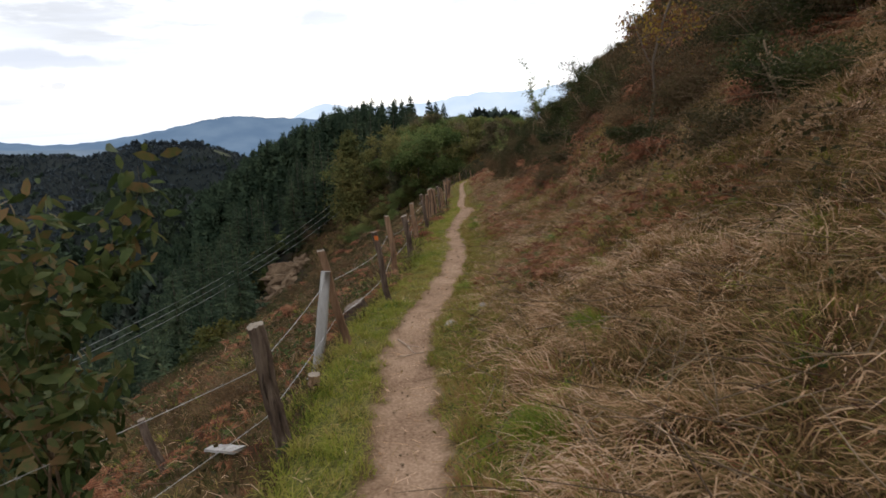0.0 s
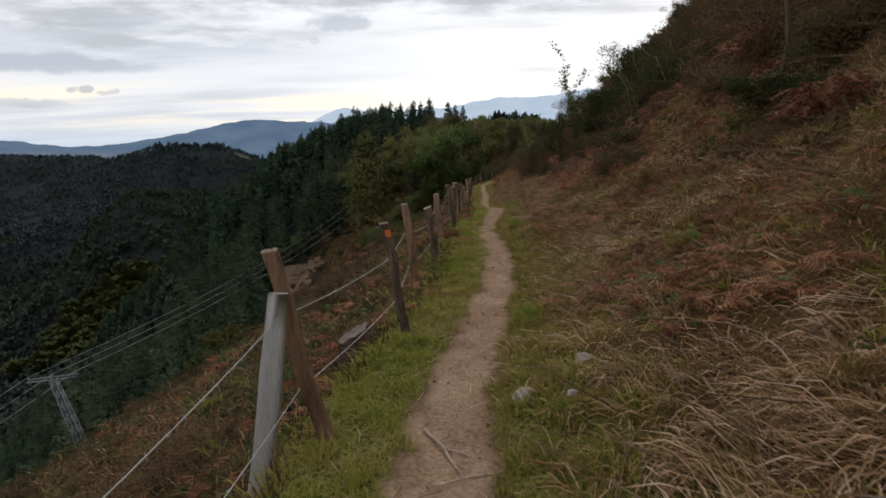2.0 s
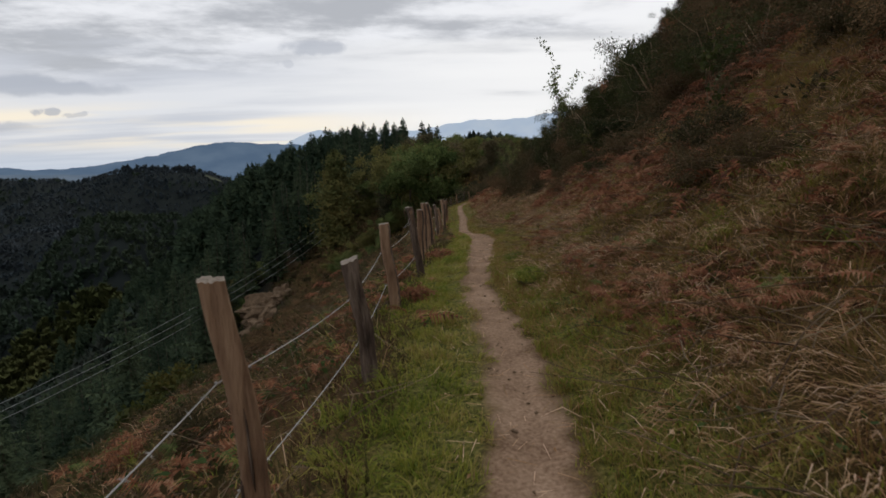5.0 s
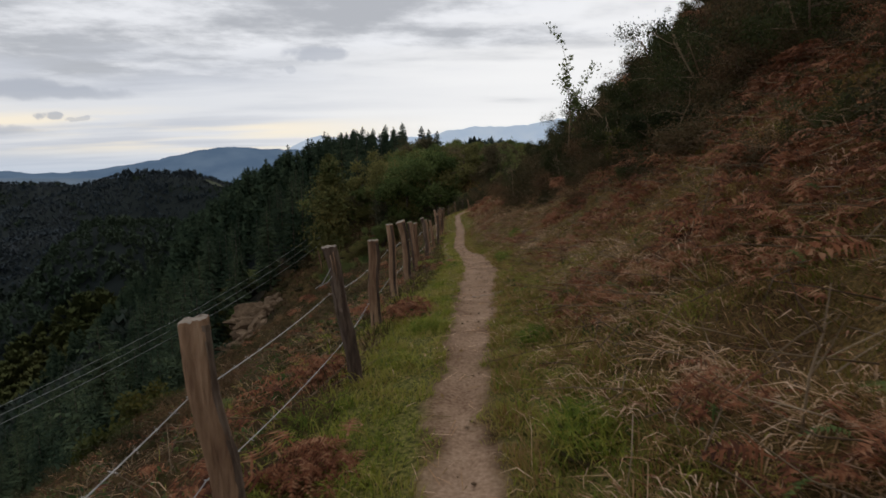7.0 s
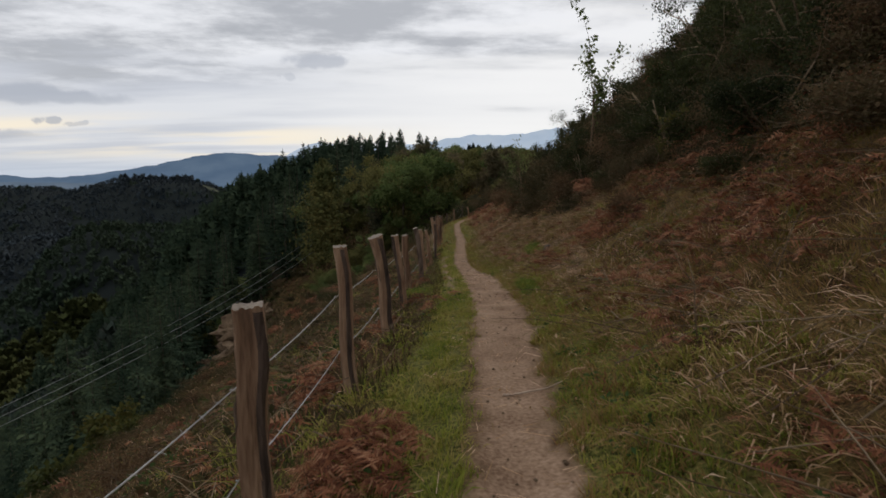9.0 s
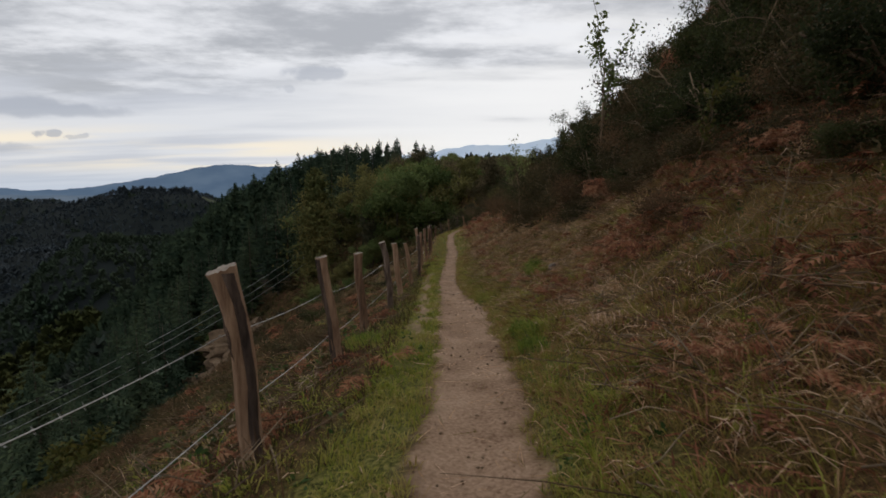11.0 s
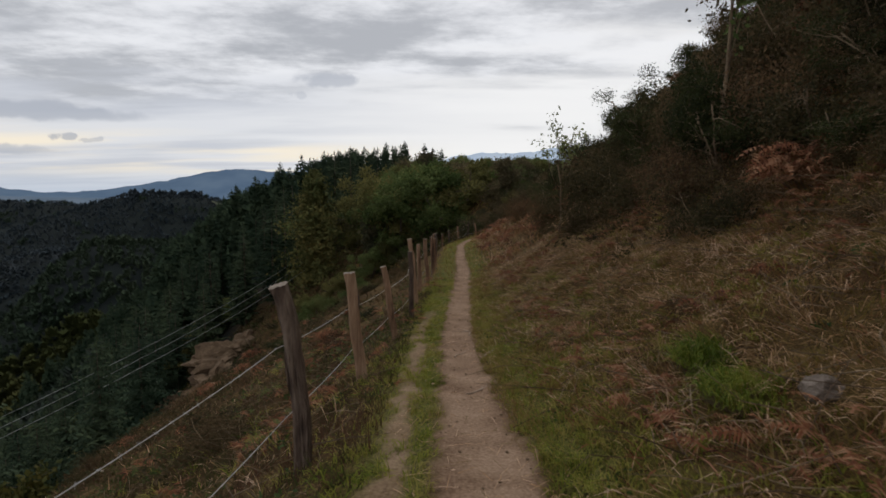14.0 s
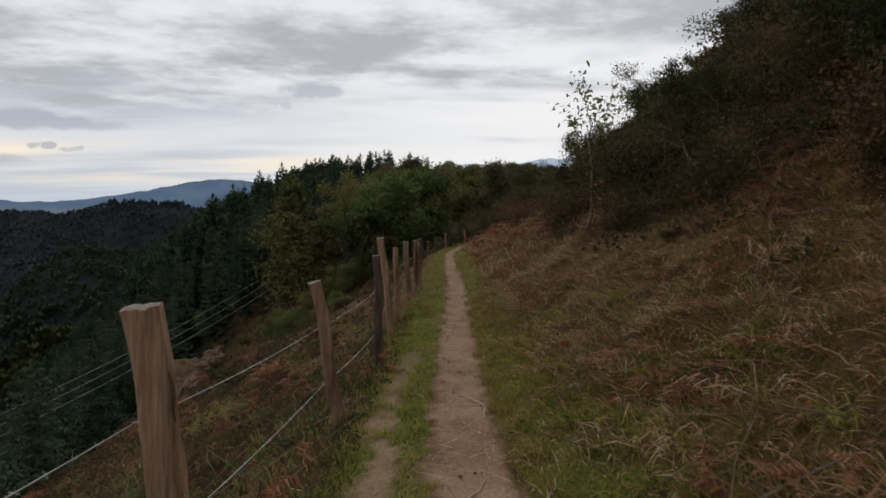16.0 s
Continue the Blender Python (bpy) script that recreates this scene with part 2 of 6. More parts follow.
M_LEAF_OLIVE = material("olive_leaves", [(0.069, 0.071, 0.023), (0.138, 0.132, 0.041), (0.218, 0.19, 0.069)], 0.5, 0.75, island=0.6, per_object=0.7, thin=True)
M_LEAF_DULL = material("dull_brown_leaves", [(0.054, 0.054, 0.03), (0.12, 0.102, 0.054), (0.192, 0.144, 0.078)], 0.5, 0.8, island=0.6, per_object=0.8, thin=True)
M_LEAF_RUST = material("rust_and_yellow_leaves", [(0.10, 0.04, 0.025), (0.16, 0.07, 0.04), (0.24, 0.15, 0.03), (0.30, 0.22, 0.03)], 1.2, 0.7, island=0.8, thin=True)
M_LEAF_BROWN = material("withering_leaves", [(0.028, 0.046, 0.013), (0.06, 0.085, 0.024), (0.10, 0.115, 0.038), (0.19, 0.115, 0.05)], 4, 0.6, island=0.9, thin=True)
M_NEEDLE = material("spruce_needles", [(0.017, 0.03, 0.018), (0.04, 0.06, 0.034), (0.073, 0.093, 0.047)], 0.25, 0.8, island=0.5, per_object=0.7, fine=3, spec=0.05)
M_LARCH = material("larch_needles", [(0.06, 0.074, 0.026), (0.12, 0.12, 0.041), (0.192, 0.15, 0.05)], 0.25, 0.8, island=0.6, fine=3, spec=0.05)
M_BARK = material("bark", [(0.05, 0.035, 0.025), (0.11, 0.082, 0.06), (0.17, 0.14, 0.11)], 9, 0.95, 0.7, fine=60, stretch=(1, 1, 0.25))
M_TWIG = material("grey_twigs", [(0.081, 0.05, 0.033), (0.172, 0.12, 0.074), (0.299, 0.22, 0.139)], 3, 0.9, island=0.6)
M_POST = material("split_chestnut_wood", [(0.052, 0.028, 0.017), (0.184, 0.105, 0.063), (0.31, 0.19, 0.116), (0.425, 0.28, 0.18)], 11, 0.9, 0.9, per_object=0.5, fine=70, stretch=(1, 1, 0.12), local=True)
M_POSTBARK = material("post_bark", [(0.031, 0.021, 0.016), (0.101, 0.068, 0.051), (0.224, 0.165, 0.124)], 16, 0.95, 1.0, per_object=0.4, fine=60, stretch=(1, 1, 0.2), local=True)
M_CUT = material("weathered_end_grain", [(0.17, 0.13, 0.10), (0.29, 0.24, 0.19), (0.38, 0.32, 0.26)], 18, 0.9, 0.5, fine=90, local=True)
M_PLANK = material("silvered_plank", [(0.24, 0.22, 0.20), (0.36, 0.34, 0.32), (0.47, 0.45, 0.43)], 6, 0.85, 0.6, fine=60, stretch=(1, 1, 0.1), local=True)
M_ORANGE = material("orange_waymark_paint", [(0.55, 0.13, 0.03), (0.75, 0.22, 0.05)], 30, 0.7)
M_WIRE = material("galvanised_wire", [(0.30, 0.29, 0.28), (0.48, 0.46, 0.44)], 20, 0.55)
M_STICK = material("bleached_sticks", [(0.20, 0.14, 0.10), (0.36, 0.27, 0.20), (0.50, 0.40, 0.31)], 9, 0.9, fine=60)
M_STUMP = material("rotting_end_grain", [(0.07, 0.05, 0.04), (0.16, 0.125, 0.10), (0.27, 0.22, 0.18)], 9, 0.95, 0.8, fine=50, local=True)
M_STONE = material("pale_stone", [(0.22, 0.20, 0.17), (0.36, 0.33, 0.29), (0.48, 0.46, 0.42)], 12, 0.9, 0.8, fine=60)
M_ROCK = material("eroded_rock", [(0.052, 0.033, 0.018), (0.135, 0.089, 0.053), (0.25, 0.173, 0.109)], 0.6, 0.95, 1.0, fine=4)
M_STEEL = material("galvanised_steel", [(0.144, 0.154, 0.162), (0.252, 0.262, 0.27)], 3, 0.5)
M_CABLE = material("power_cable", [(0.20, 0.20, 0.20), (0.30, 0.30, 0.30)], 3, 0.5)


def painted_haze_material(name, low, high, top):
    """A far range as glowing backdrop: haze painted into two tones, mottled by woods."""
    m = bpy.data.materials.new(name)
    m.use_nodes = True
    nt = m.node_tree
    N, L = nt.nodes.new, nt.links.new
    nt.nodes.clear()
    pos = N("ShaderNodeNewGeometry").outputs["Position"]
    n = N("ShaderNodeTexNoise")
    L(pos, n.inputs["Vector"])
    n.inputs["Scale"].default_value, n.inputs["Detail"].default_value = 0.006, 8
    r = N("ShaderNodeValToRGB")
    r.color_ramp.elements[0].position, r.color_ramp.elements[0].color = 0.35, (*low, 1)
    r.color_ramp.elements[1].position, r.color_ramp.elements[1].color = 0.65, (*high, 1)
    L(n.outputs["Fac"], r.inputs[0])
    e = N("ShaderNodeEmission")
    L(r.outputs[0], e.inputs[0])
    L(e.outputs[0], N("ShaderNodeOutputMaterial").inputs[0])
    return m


# ---------------------------------------------------------------- mesh tools
rng = np.random.default_rng(7)


class Geo:
    """Collects triangles and turns them into one mesh."""

    def __init__(self):
        self.v, self.t, self.n = [], [], 0

    def add(self, v, t):
        v = np.asarray(v, float).reshape(-1, 3)
        self.v.append(v)
        self.t.append(np.asarray(t, int).reshape(-1, 3) + self.n)
        self.n += len(v)
        return self

    def mesh(self, name, mat, smooth=False):
        v, t = np.concatenate(self.v), np.concatenate(self.t)
        me = bpy.data.meshes.new(name)
        me.vertices.add(len(v))
        me.vertices.foreach_set("co", v.astype(np.float32).ravel())
        me.loops.add(t.size)
        me.loops.foreach_set("vertex_index", t.astype(np.int32).ravel())
        me.polygons.add(len(t))
        me.polygons.foreach_set("loop_start", np.arange(0, t.size, 3, dtype=np.int32))
        if smooth:
            me.polygons.foreach_set("use_smooth", np.ones(len(t), bool))
        me.update(calc_edges=True)
        me.materials.append(mat)
        return me


def part(name, me, parent, label="", m=None):
    ob = new(name, me)
    ob.parent = parent
    if m is not None:
        ob.matrix_basis = m
    return tagged(ob, label)


def thing(name, place, label, category, group="", kind=""):
    ob = new(name)
    ob.empty_display_size = 0.2
    ob.matrix_basis = place
    return tagged(ob, label, category, group, kind)


def tube(pts, radii, sides=6, geo=None, rough=0.0, seed=0):
    """A tapered tube along points, its skin roughened; closed at both ends."""
    g = geo or Geo()
    pts = np.asarray(pts, float)
    r = np.broadcast_to(np.asarray(radii, float), (len(pts),))
    d = np.gradient(pts, axis=0)
    d /= np.linalg.norm(d, axis=1)[:, None] + 1e-9
    up = np.where(np.abs(d[:, 2:3]) > 0.9, np.array([[1.0, 0, 0]]), np.array([[0, 0, 1.0]]))
    a = np.cross(d, up)
    a /= np.linalg.norm(a, axis=1)[:, None] + 1e-9
    b = np.cross(d, a)
    th = np.arange(sides) * 2 * np.pi / sides
    gen = np.random.default_rng(seed)
    rr = r[:, None] * (1 + rough * gen.uniform(-1, 1, (len(pts), sides)))
    ring = pts[:, None] + rr[..., None] * (np.cos(th)[None, :, None] * a[:, None] + np.sin(th)[None, :, None] * b[:, None])
    v = np.concatenate([ring.reshape(-1, 3), pts[:1], pts[-1:]])
    t, n = [], len(pts)
    for i in range(n - 1):
        for k in range(sides):
            p, q = i * sides + k, i * sides + (k + 1) % sides
            t += [(p, p + sides, q), (q, p + sides, q + sides)]
    for k in range(sides):
        t += [(n * sides, k, (k + 1) % sides), (n * sides + 1, (n - 1) * sides + (k + 1) % sides, (n - 1) * sides + k)]
    return g.add(v, t)


def blades(place, length, width, lean, turn, geo, droop=0.5):
    """Grass blades as tapered, bending strips. lean: 0 upright to 1 flat; turn: the way they fall."""
    n = len(place)
    way = np.stack([np.cos(turn), np.sin(turn), np.zeros(n)], 1)
    side = np.stack([-np.sin(turn), np.cos(turn), np.zeros(n)], 1)
    twist = rng.uniform(-0.8, 0.8, (n, 1))
    side = side + np.array([0, 0, 1.0]) * twist
    side /= np.linalg.norm(side, axis=1)[:, None]
    a1 = (np.pi / 2) * (1 - lean)
    a2 = a1 - droop * (0.5 + rng.random(n))
    s1 = way * np.cos(a1)[:, None] + np.array([0, 0, 1.0]) * np.sin(a1)[:, None]
    s2 = way * np.cos(a2)[:, None] + np.array([0, 0, 1.0]) * np.sin(a2)[:, None]
    L_, w = length[:, None], width[:, None]
    p1 = place + s1 * L_ * 0.55
    p2 = p1 + s2 * L_ * 0.45
    v = np.stack([place - side * w * 0.5, place + side * w * 0.5, p1 - side * w * 0.42, p1 + side * w * 0.42, p2], 1).reshape(-1, 3)
    t = np.array([[0, 1, 3], [0, 3, 2], [2, 3, 4]])[None] + (np.arange(n) * 5)[:, None, None]
    geo.add(v, t)


def leaf_cloud(centres, normals, size, geo, long=1.6, oval=False):
    """Pointed leaves, folded a little along the rib."""
    n = len(centres)
    u = rng.normal(size=(n, 3)) + normals
    u /= np.linalg.norm(u, axis=1)[:, None]
    w = np.cross(u, rng.normal(size=(n, 3)))
    w /= np.linalg.norm(w, axis=1)[:, None]
    nrm = np.cross(u, w)
    s = (size * rng.uniform(0.6, 1.3, n))[:, None]
    if oval:
        sag = np.array([0, 0, -0.25]) * s
        v = np.stack([centres, centres + u * s * long * 0.3 + w * s * 0.36 + nrm * s * 0.1, centres + u * s * long * 0.7 + w * s * 0.30 + nrm * s * 0.08 + sag * 0.4, centres + u * s * long + sag,
                      centres + u * s * long * 0.7 - w * s * 0.30 + nrm * s * 0.08 + sag * 0.4, centres + u * s * long * 0.3 - w * s * 0.36 + nrm * s * 0.1], 1).reshape(-1, 3)
        t = np.array([[0, 1, 5], [1, 2, 4], [1, 4, 5], [2, 3, 4]])[None] + (np.arange(n) * 6)[:, None, None]
        geo.add(v, t)
        return
    v = np.stack([centres, centres + u * s * long * 0.5 + w * s * 0.45 + nrm * s * 0.12, centres + u * s * long, centres + u * s * long * 0.5 - w * s * 0.45 + nrm * s * 0.12], 1).reshape(-1, 3)
    t = np.array([[0, 1, 2], [0, 2, 3]])[None] + (np.arange(n) * 4)[:, None, None]
    geo.add(v, t)


def fronds(place, length, turn, geo, pairs=9, rise=0.7):
    """Bracken: an arching stalk with paired, tapering leaflets."""
    n = len(place)
    way = np.stack([np.cos(turn), np.sin(turn), np.zeros(n)], 1)
    side = np.stack([-np.sin(turn), np.cos(turn), np.zeros(n)], 1)
    r = rise * rng.uniform(0.2, 1.0, n)
    roll = rng.uniform(-0.7, 0.7, n)[:, None]
    side = side * np.cos(roll) + np.array([0, 0, 1.0]) * np.sin(roll)

    def at(s):
        return place + way * (length * s * (0.6 + 0.4 * s))[:, None] + np.array([0, 0, 1.0]) * (length * r * (s * 1.6 - 1.75 * s * s))[:, None]

    verts, tris = [], []
    k = 0
    m = pairs
    for i in range(m):
        s0, s1 = 0.22 + 0.78 * i / m, 0.22 + 0.78 * (i + 0.75) / m
        reach = (length * 0.30 * (1 - ((i + 0.5) / m) ** 1.4) + 0.015)[:, None]
        a, b = at(s0), at(s1)
        for sg in (-1, 1):
            tip = (a + b) / 2 + side * sg * reach + way * reach * 0.35 - np.array([0, 0, 1.0]) * reach * rng.uniform(0.0, 0.5, (n, 1))
            verts += [a, b, tip]
            tris.append((k, k + 1, k + 2) if sg > 0 else (k, k + 2, k + 1))
            k += 3
    th = side * 0.006
    b0, b1, b2 = at(0.0), at(0.5), at(1.0)
    verts += [b0 - th, b0 + th, b1 - th, b1 + th, b2]
    tris += [(k, k + 1, k + 3), (k, k + 3, k + 2), (k + 2, k + 3, k + 4)]
    k += 5
    v = np.stack(verts, 1).reshape(-1, 3)
    t = np.array(tris)[None] + (np.arange(n) * k)[:, None, None]
    geo.add(v, t)

# ---------------------------------------------------------------- the lie of the land
PY = np.array([-6, 1.9, 3.1, 4.65, 6.6, 7.4, 9.2, 10.6, 12.7, 13.75, 15.3, 17.2, 19.4, 21.7, 24.3, 26.1, 30.4, 34, 41, 45, 52.5, 57, 62])
PX = np.array([0.2, 0.13, 0.04, -0.07, 0.22, 0.39, 0.62, 0.69, 0.60, 0.70, 0.87, 1.04, 1.31, 1.40, 1.50, 1.46, 1.44, 1.62, 1.95, 2.0, 2.3, 3.0, 4.6])
GY = np.array([-30, -4, -0.7, 2, 4.7, 6.5, 9, 12, 15.4, 18.4, 21.4, 24.45, 26.4, 29.7, 34, 40, 55, 80, 160])
GZ = np.array([5.0, 2.0, 1.3, 0.72, 0.48, 0.36, 0.30, 0.24, 0.10, -0.17, -0.42, -0.78, -1.05, -1.42, -1.68, -1.90, -2.25, -2.6, -3.5])
WY = np.array([0, 6, 11, 13, 16, 19, 22, 24.5, 26, 29, 32, 52])
WW = np.array([0.47, 0.42, 0.34, 0.28, 0.42, 0.62, 0.6, 0.72, 0.55, 0.48, 0.48, 0.38])


def soft(y, ys, vs, w=0.8):
    return (np.interp(y - w, ys, vs) + 2 * np.interp(y, ys, vs) + np.interp(y + w, ys, vs)) / 4


def smooth(v, a, b):
    s = np.clip((v - a) / (b - a), 0, 1)
    return s * s * (3 - 2 * s)


def wave(x, y, s, seed=0.0):
    """A cheap, repeatable swell of about unit height and wavelength s."""
    a = np.sin(x / s * 6.1 + 1.3 * np.sin(y / s * 4.3 + seed) + seed * 2.1)
    b = np.sin(y / s * 5.3 + 1.7 * np.sin(x / s * 3.7 + seed * 1.7) - seed)
    c = np.sin((x + y) / s * 9.7 + seed * 3.3) * 0.5
    return (a + b + c) / 2.5


def centre(y):
    """Where the hill's contour at path level runs."""
    near = soft(y, PY, PX, 0.5)
    return np.where(y < 60, near, 4.0 + 0.3 * (np.minimum(y, 68) - 60)) - 0.42 * np.maximum(np.sqrt((np.maximum(y, 70) - 70) ** 2 + 100) - 10, 0)


def land(x, y):
    x, y = np.asarray(x, float), np.asarray(y, float)
    d = x - centre(y)
    hw = soft(y, WY, WW) / 2
    zp = soft(y, GY, GZ, 1.2)
    r = np.maximum(d - hw, 0)
    steep = 0.74 - 0.11 * smooth(y, 22, 42)
    right = 0.30 * np.minimum(r, 0.3) + 0.5 * np.clip(r - 0.3, 0, 1.0) + steep * np.maximum(r - 1.3, 0) + (0.13 + 0.20 * smooth(y, 18, 33)) * np.maximum(r - 3.0, 0) * (1 - smooth(y, 45, 61))
    right = np.where(right > 40, 40 + 25 * np.tanh((right - 40) / 25), right)
    l = np.maximum(-d - hw, 0)
    left = 0.10 * np.minimum(l, 0.9) + 0.20 * smooth(-y, -4.6, -2.4) * smooth(l, 0.2, 0.9) + 0.42 * smooth(-y, -9.0, -5.5) * smooth(l, 0.55, 1.1) + 0.12 * smooth(l, 0.7, 1.2) + 0.60 * np.clip(l - 0.9, 0, 14) + 0.80 * np.maximum(l - 14.9, 0)
    floor = 118 + 0.02 * np.minimum(np.abs(d), 900)
    left = np.where(left > 70, 70 + (floor - 70) * np.tanh((left - 70) / (floor - 70)), left)
    dish = 0.03 * np.clip(1 - np.abs(d) / np.maximum(hw, 0.05), 0, 1)
    rough = 0.075 * wave(x, y, 0.95, 6.0) * smooth(d, 0.7, 1.7) * (1 - smooth(d, 7, 12)) + 0.09 * wave(x, y, 2.3, 16.0) * smooth(d, 1.0, 2.4) + 0.05 * wave(x, y, 1.7, 1.0) * smooth(np.abs(d), 0.5, 1.6) + 0.16 * wave(x, y, 5.0, 2.0) * smooth(np.abs(d), 1.5, 5) + 0.9 * wave(x, y, 31.0, 3.0) * smooth(np.abs(d), 8, 30)
    z = zp + right - left - dish + rough
    # the hill ends in a wooded spur
    cap = 62 - 56.5 * smooth(y, 20, 64) - 2.5 * smooth(y, 64, 120)
    z = np.where(z > cap - 5, cap - 5 + 5 * np.tanh((z - cap + 5) / 5), z)
    z = z - 0.42 * np.maximum(y - 205, 0) * smooth(y, 205, 260)
    z = np.maximum(z, -150 + 6 * wave(x, y, 400, 5.0))

    def hill(cx, cy, top, sx, sy, turn=0.0):
        u = (x - cx) * math.cos(turn) + (y - cy) * math.sin(turn)
        v = -(x - cx) * math.sin(turn) + (y - cy) * math.cos(turn)
        return -150 + (top + 150) * np.exp(-(np.abs(u / sx) ** 4) - (v / sy) ** 2)

    far = np.maximum.reduce([hill(-300, 540, -50, 95, 150, 0.35), hill(-660, 1260, -8, 235, 300, -0.45), hill(-1200, 1320, -26, 480, 330, 0.25), hill(-520, 800, -88, 150, 200, 0.5),
                             hill(-700, 640, -105, 260, 200, 0.3), hill(140, 620, 2, 330, 200, 0.0), hill(-900, 300, -80, 300, 380, 0.0)])
    far = far + 4 * wave(x, y, 170, 7.0)
    z = np.where(np.hypot(x, y) > 150, np.maximum(z, far), z)
    return z


def land_at(x, y):
    return float(land(np.array([x]), np.array([y]))[0])


def spread(start, first, grow, end):
    out, s, v = [], first, start
    while v < end:
        v += s
        s *= grow
        out.append(v)
    return out


def ground_sheet():
    xs = list(np.arange(-1.6, 3.4, 0.07))
    xs = [-v for v in reversed(spread(1.6, 0.08, 1.085, 4600))] + xs + spread(xs[-1], 0.08, 1.085, 4600)
    ys = list(np.arange(-2, 36, 0.1)) + list(np.arange(36, 66, 0.25))
    ys = [-v for v in reversed(spread(2, 0.1, 1.12, 4600))] + ys + spread(ys[-1], 0.3, 1.05, 4600)
    X, Y = np.meshgrid(np.array(xs), np.array(ys))
    Z = land(X, Y)
    d = X - centre(Y)
    hw = soft(Y, WY, WW) / 2
    edge = 0.07 * wave(X, Y, 0.9, 4.0) + 0.05 * wave(X, Y, 0.23, 6.0)
    track = (1 - smooth(np.abs(d) + edge, hw - 0.06, hw + 0.07)) * (Y < 60)
    second = (1 - smooth(np.abs(d + 0.62 + 0.05 * wave(X, Y, 3.0, 2.0)) + edge, 0.06, 0.16)) * smooth(Y, 21, 23) * (1 - smooth(Y, 31, 34)) * 0.8
    scar = smooth(wave(X, Y, 2.6, 8.0), 0.35, 0.6) * smooth(-d, 1.3, 1.7) * (1 - smooth(-d, 2.8, 4)) * (1 - smooth(Y, 5, 7)) * 0.8
    track = np.maximum.reduce([track, second, scar])
    verge = smooth(-d, hw, hw + 0.1) * (1 - smooth(-d, 0.7, 1.0)) + smooth(d, hw, hw + 0.1) * (1 - smooth(d, 0.6, 1.1))
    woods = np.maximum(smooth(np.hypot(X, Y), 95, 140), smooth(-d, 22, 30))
    ny, nx = X.shape
    i = np.arange(ny * nx).reshape(ny, nx)
    a, b, c, e = i[:-1, :-1].ravel(), i[:-1, 1:].ravel(), i[1:, 1:].ravel(), i[1:, :-1].ravel()
    Z = Z + (0.012 * wave(X, Y, 0.31, 9.0) + 0.008 * wave(X, Y, 0.13, 3.0)) * (np.hypot(X, Y) < 60)
    g = Geo().add(np.stack([X.ravel(), Y.ravel(), Z.ravel()], 1), np.concatenate([np.stack([a, b, c], 1), np.stack([a, c, e], 1)]))
    me = g.mesh("ground", M_GROUND, True)
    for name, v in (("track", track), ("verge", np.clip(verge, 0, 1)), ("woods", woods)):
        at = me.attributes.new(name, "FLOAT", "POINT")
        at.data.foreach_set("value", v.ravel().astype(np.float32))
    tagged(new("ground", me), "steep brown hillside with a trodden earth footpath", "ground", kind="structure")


ground_sheet()


def far_range(name, points, dist, mat, label, bumps=6.0, seed=0):
    """A distant range: its skyline by azimuth and elevation in degrees, with body behind it."""
    az = np.linspace(points[0][0], points[-1][0], 260)
    el = np.interp(az, [p[0] for p in points], [p[1] for p in points])
    k = np.ones(9) / 9
    el = np.convolve(np.pad(el, 4, mode="edge"), k, "valid")
    a = np.radians(az)
    rough = bumps * (wave(az, az * 0 + seed, 2.3, seed) + 0.5 * wave(az, az * 0, 0.7, seed + 1))
    rows = []
    for f, back in ((0.0, -0.25), (0.55, -0.1), (1.0, 0.0), (0.7, 0.1)):
        R = dist * (1 + back)
        z = -160 + (dist * np.tan(np.radians(el)) + rough + 160 + 1.0) * f
        rows.append(np.stack([R * np.sin(a), R * np.cos(a), z], 1))
    v = np.concatenate(rows)
    n = len(az)
    t = []
    for r in range(3):
        for j in range(n - 1):
            p = r * n + j
            t += [(p, p + 1, p + n + 1), (p, p + n + 1, p + n)]
    tagged(new(name, Geo().add(v, t).mesh(name, mat, True)), label, "mountains", kind="structure")


# range tones glow by themselves and carry the distance haze in their colour
M_RANGE_1 = painted_haze_material("blue_hill_painted_haze", (0.10, 0.155, 0.24), (0.13, 0.19, 0.275), 0)
M_RANGE_2 = painted_haze_material("pale_mountain_painted_haze", (0.47, 0.575, 0.72), (0.53, 0.62, 0.74), 0)
M_RANGE_3 = painted_haze_material("low_hill_painted_haze", (0.12, 0.165, 0.225), (0.15, 0.195, 0.255), 0)
far_range("backdrop_hill", [(-75, 0.6), (-60, 0.9), (-48, 0.3), (-44, 0.2), (-41.6, 0.6), (-38.5, 0.0), (-36, -0.15), (-33, 0.1), (-31.5, 0.35), (-27.5, 1.1), (-24, 2.0), (-21, 2.45), (-18.5, 2.2), (-15, 2.15), (-12, 1.9), (-6, 1.2), (5, 0.5)], 3600, M_RANGE_1, "long forested hill, blue haze painted in", 5, 1)
far_range("backdrop_low_hills", [(-80, 0.2), (-55, -0.1), (-45, -0.3), (-38, -0.5), (-32, -0.6), (-29, -0.8), (-27, -1.5), (-20, -2)], 3300, M_RANGE_3, "low hills at the valley's end, haze painted in", 3, 4)
far_range("backdrop_mountain", [(-22, 1.3), (-17, 1.6), (-14.6, 2.3), (-13.4, 3.6), (-12.7, 3.95), (-11.6, 3.6), (-10, 3.0), (-5, 3.2), (0, 3.7), (2.5, 4.35), (6, 4.55), (9, 4.4), (11, 4.9), (14, 5.2), (18, 4.8), (30, 4), (50, 3), (80, 2)], 4300, M_RANGE_2, "mountain range, pale blue haze painted in", 8, 2)

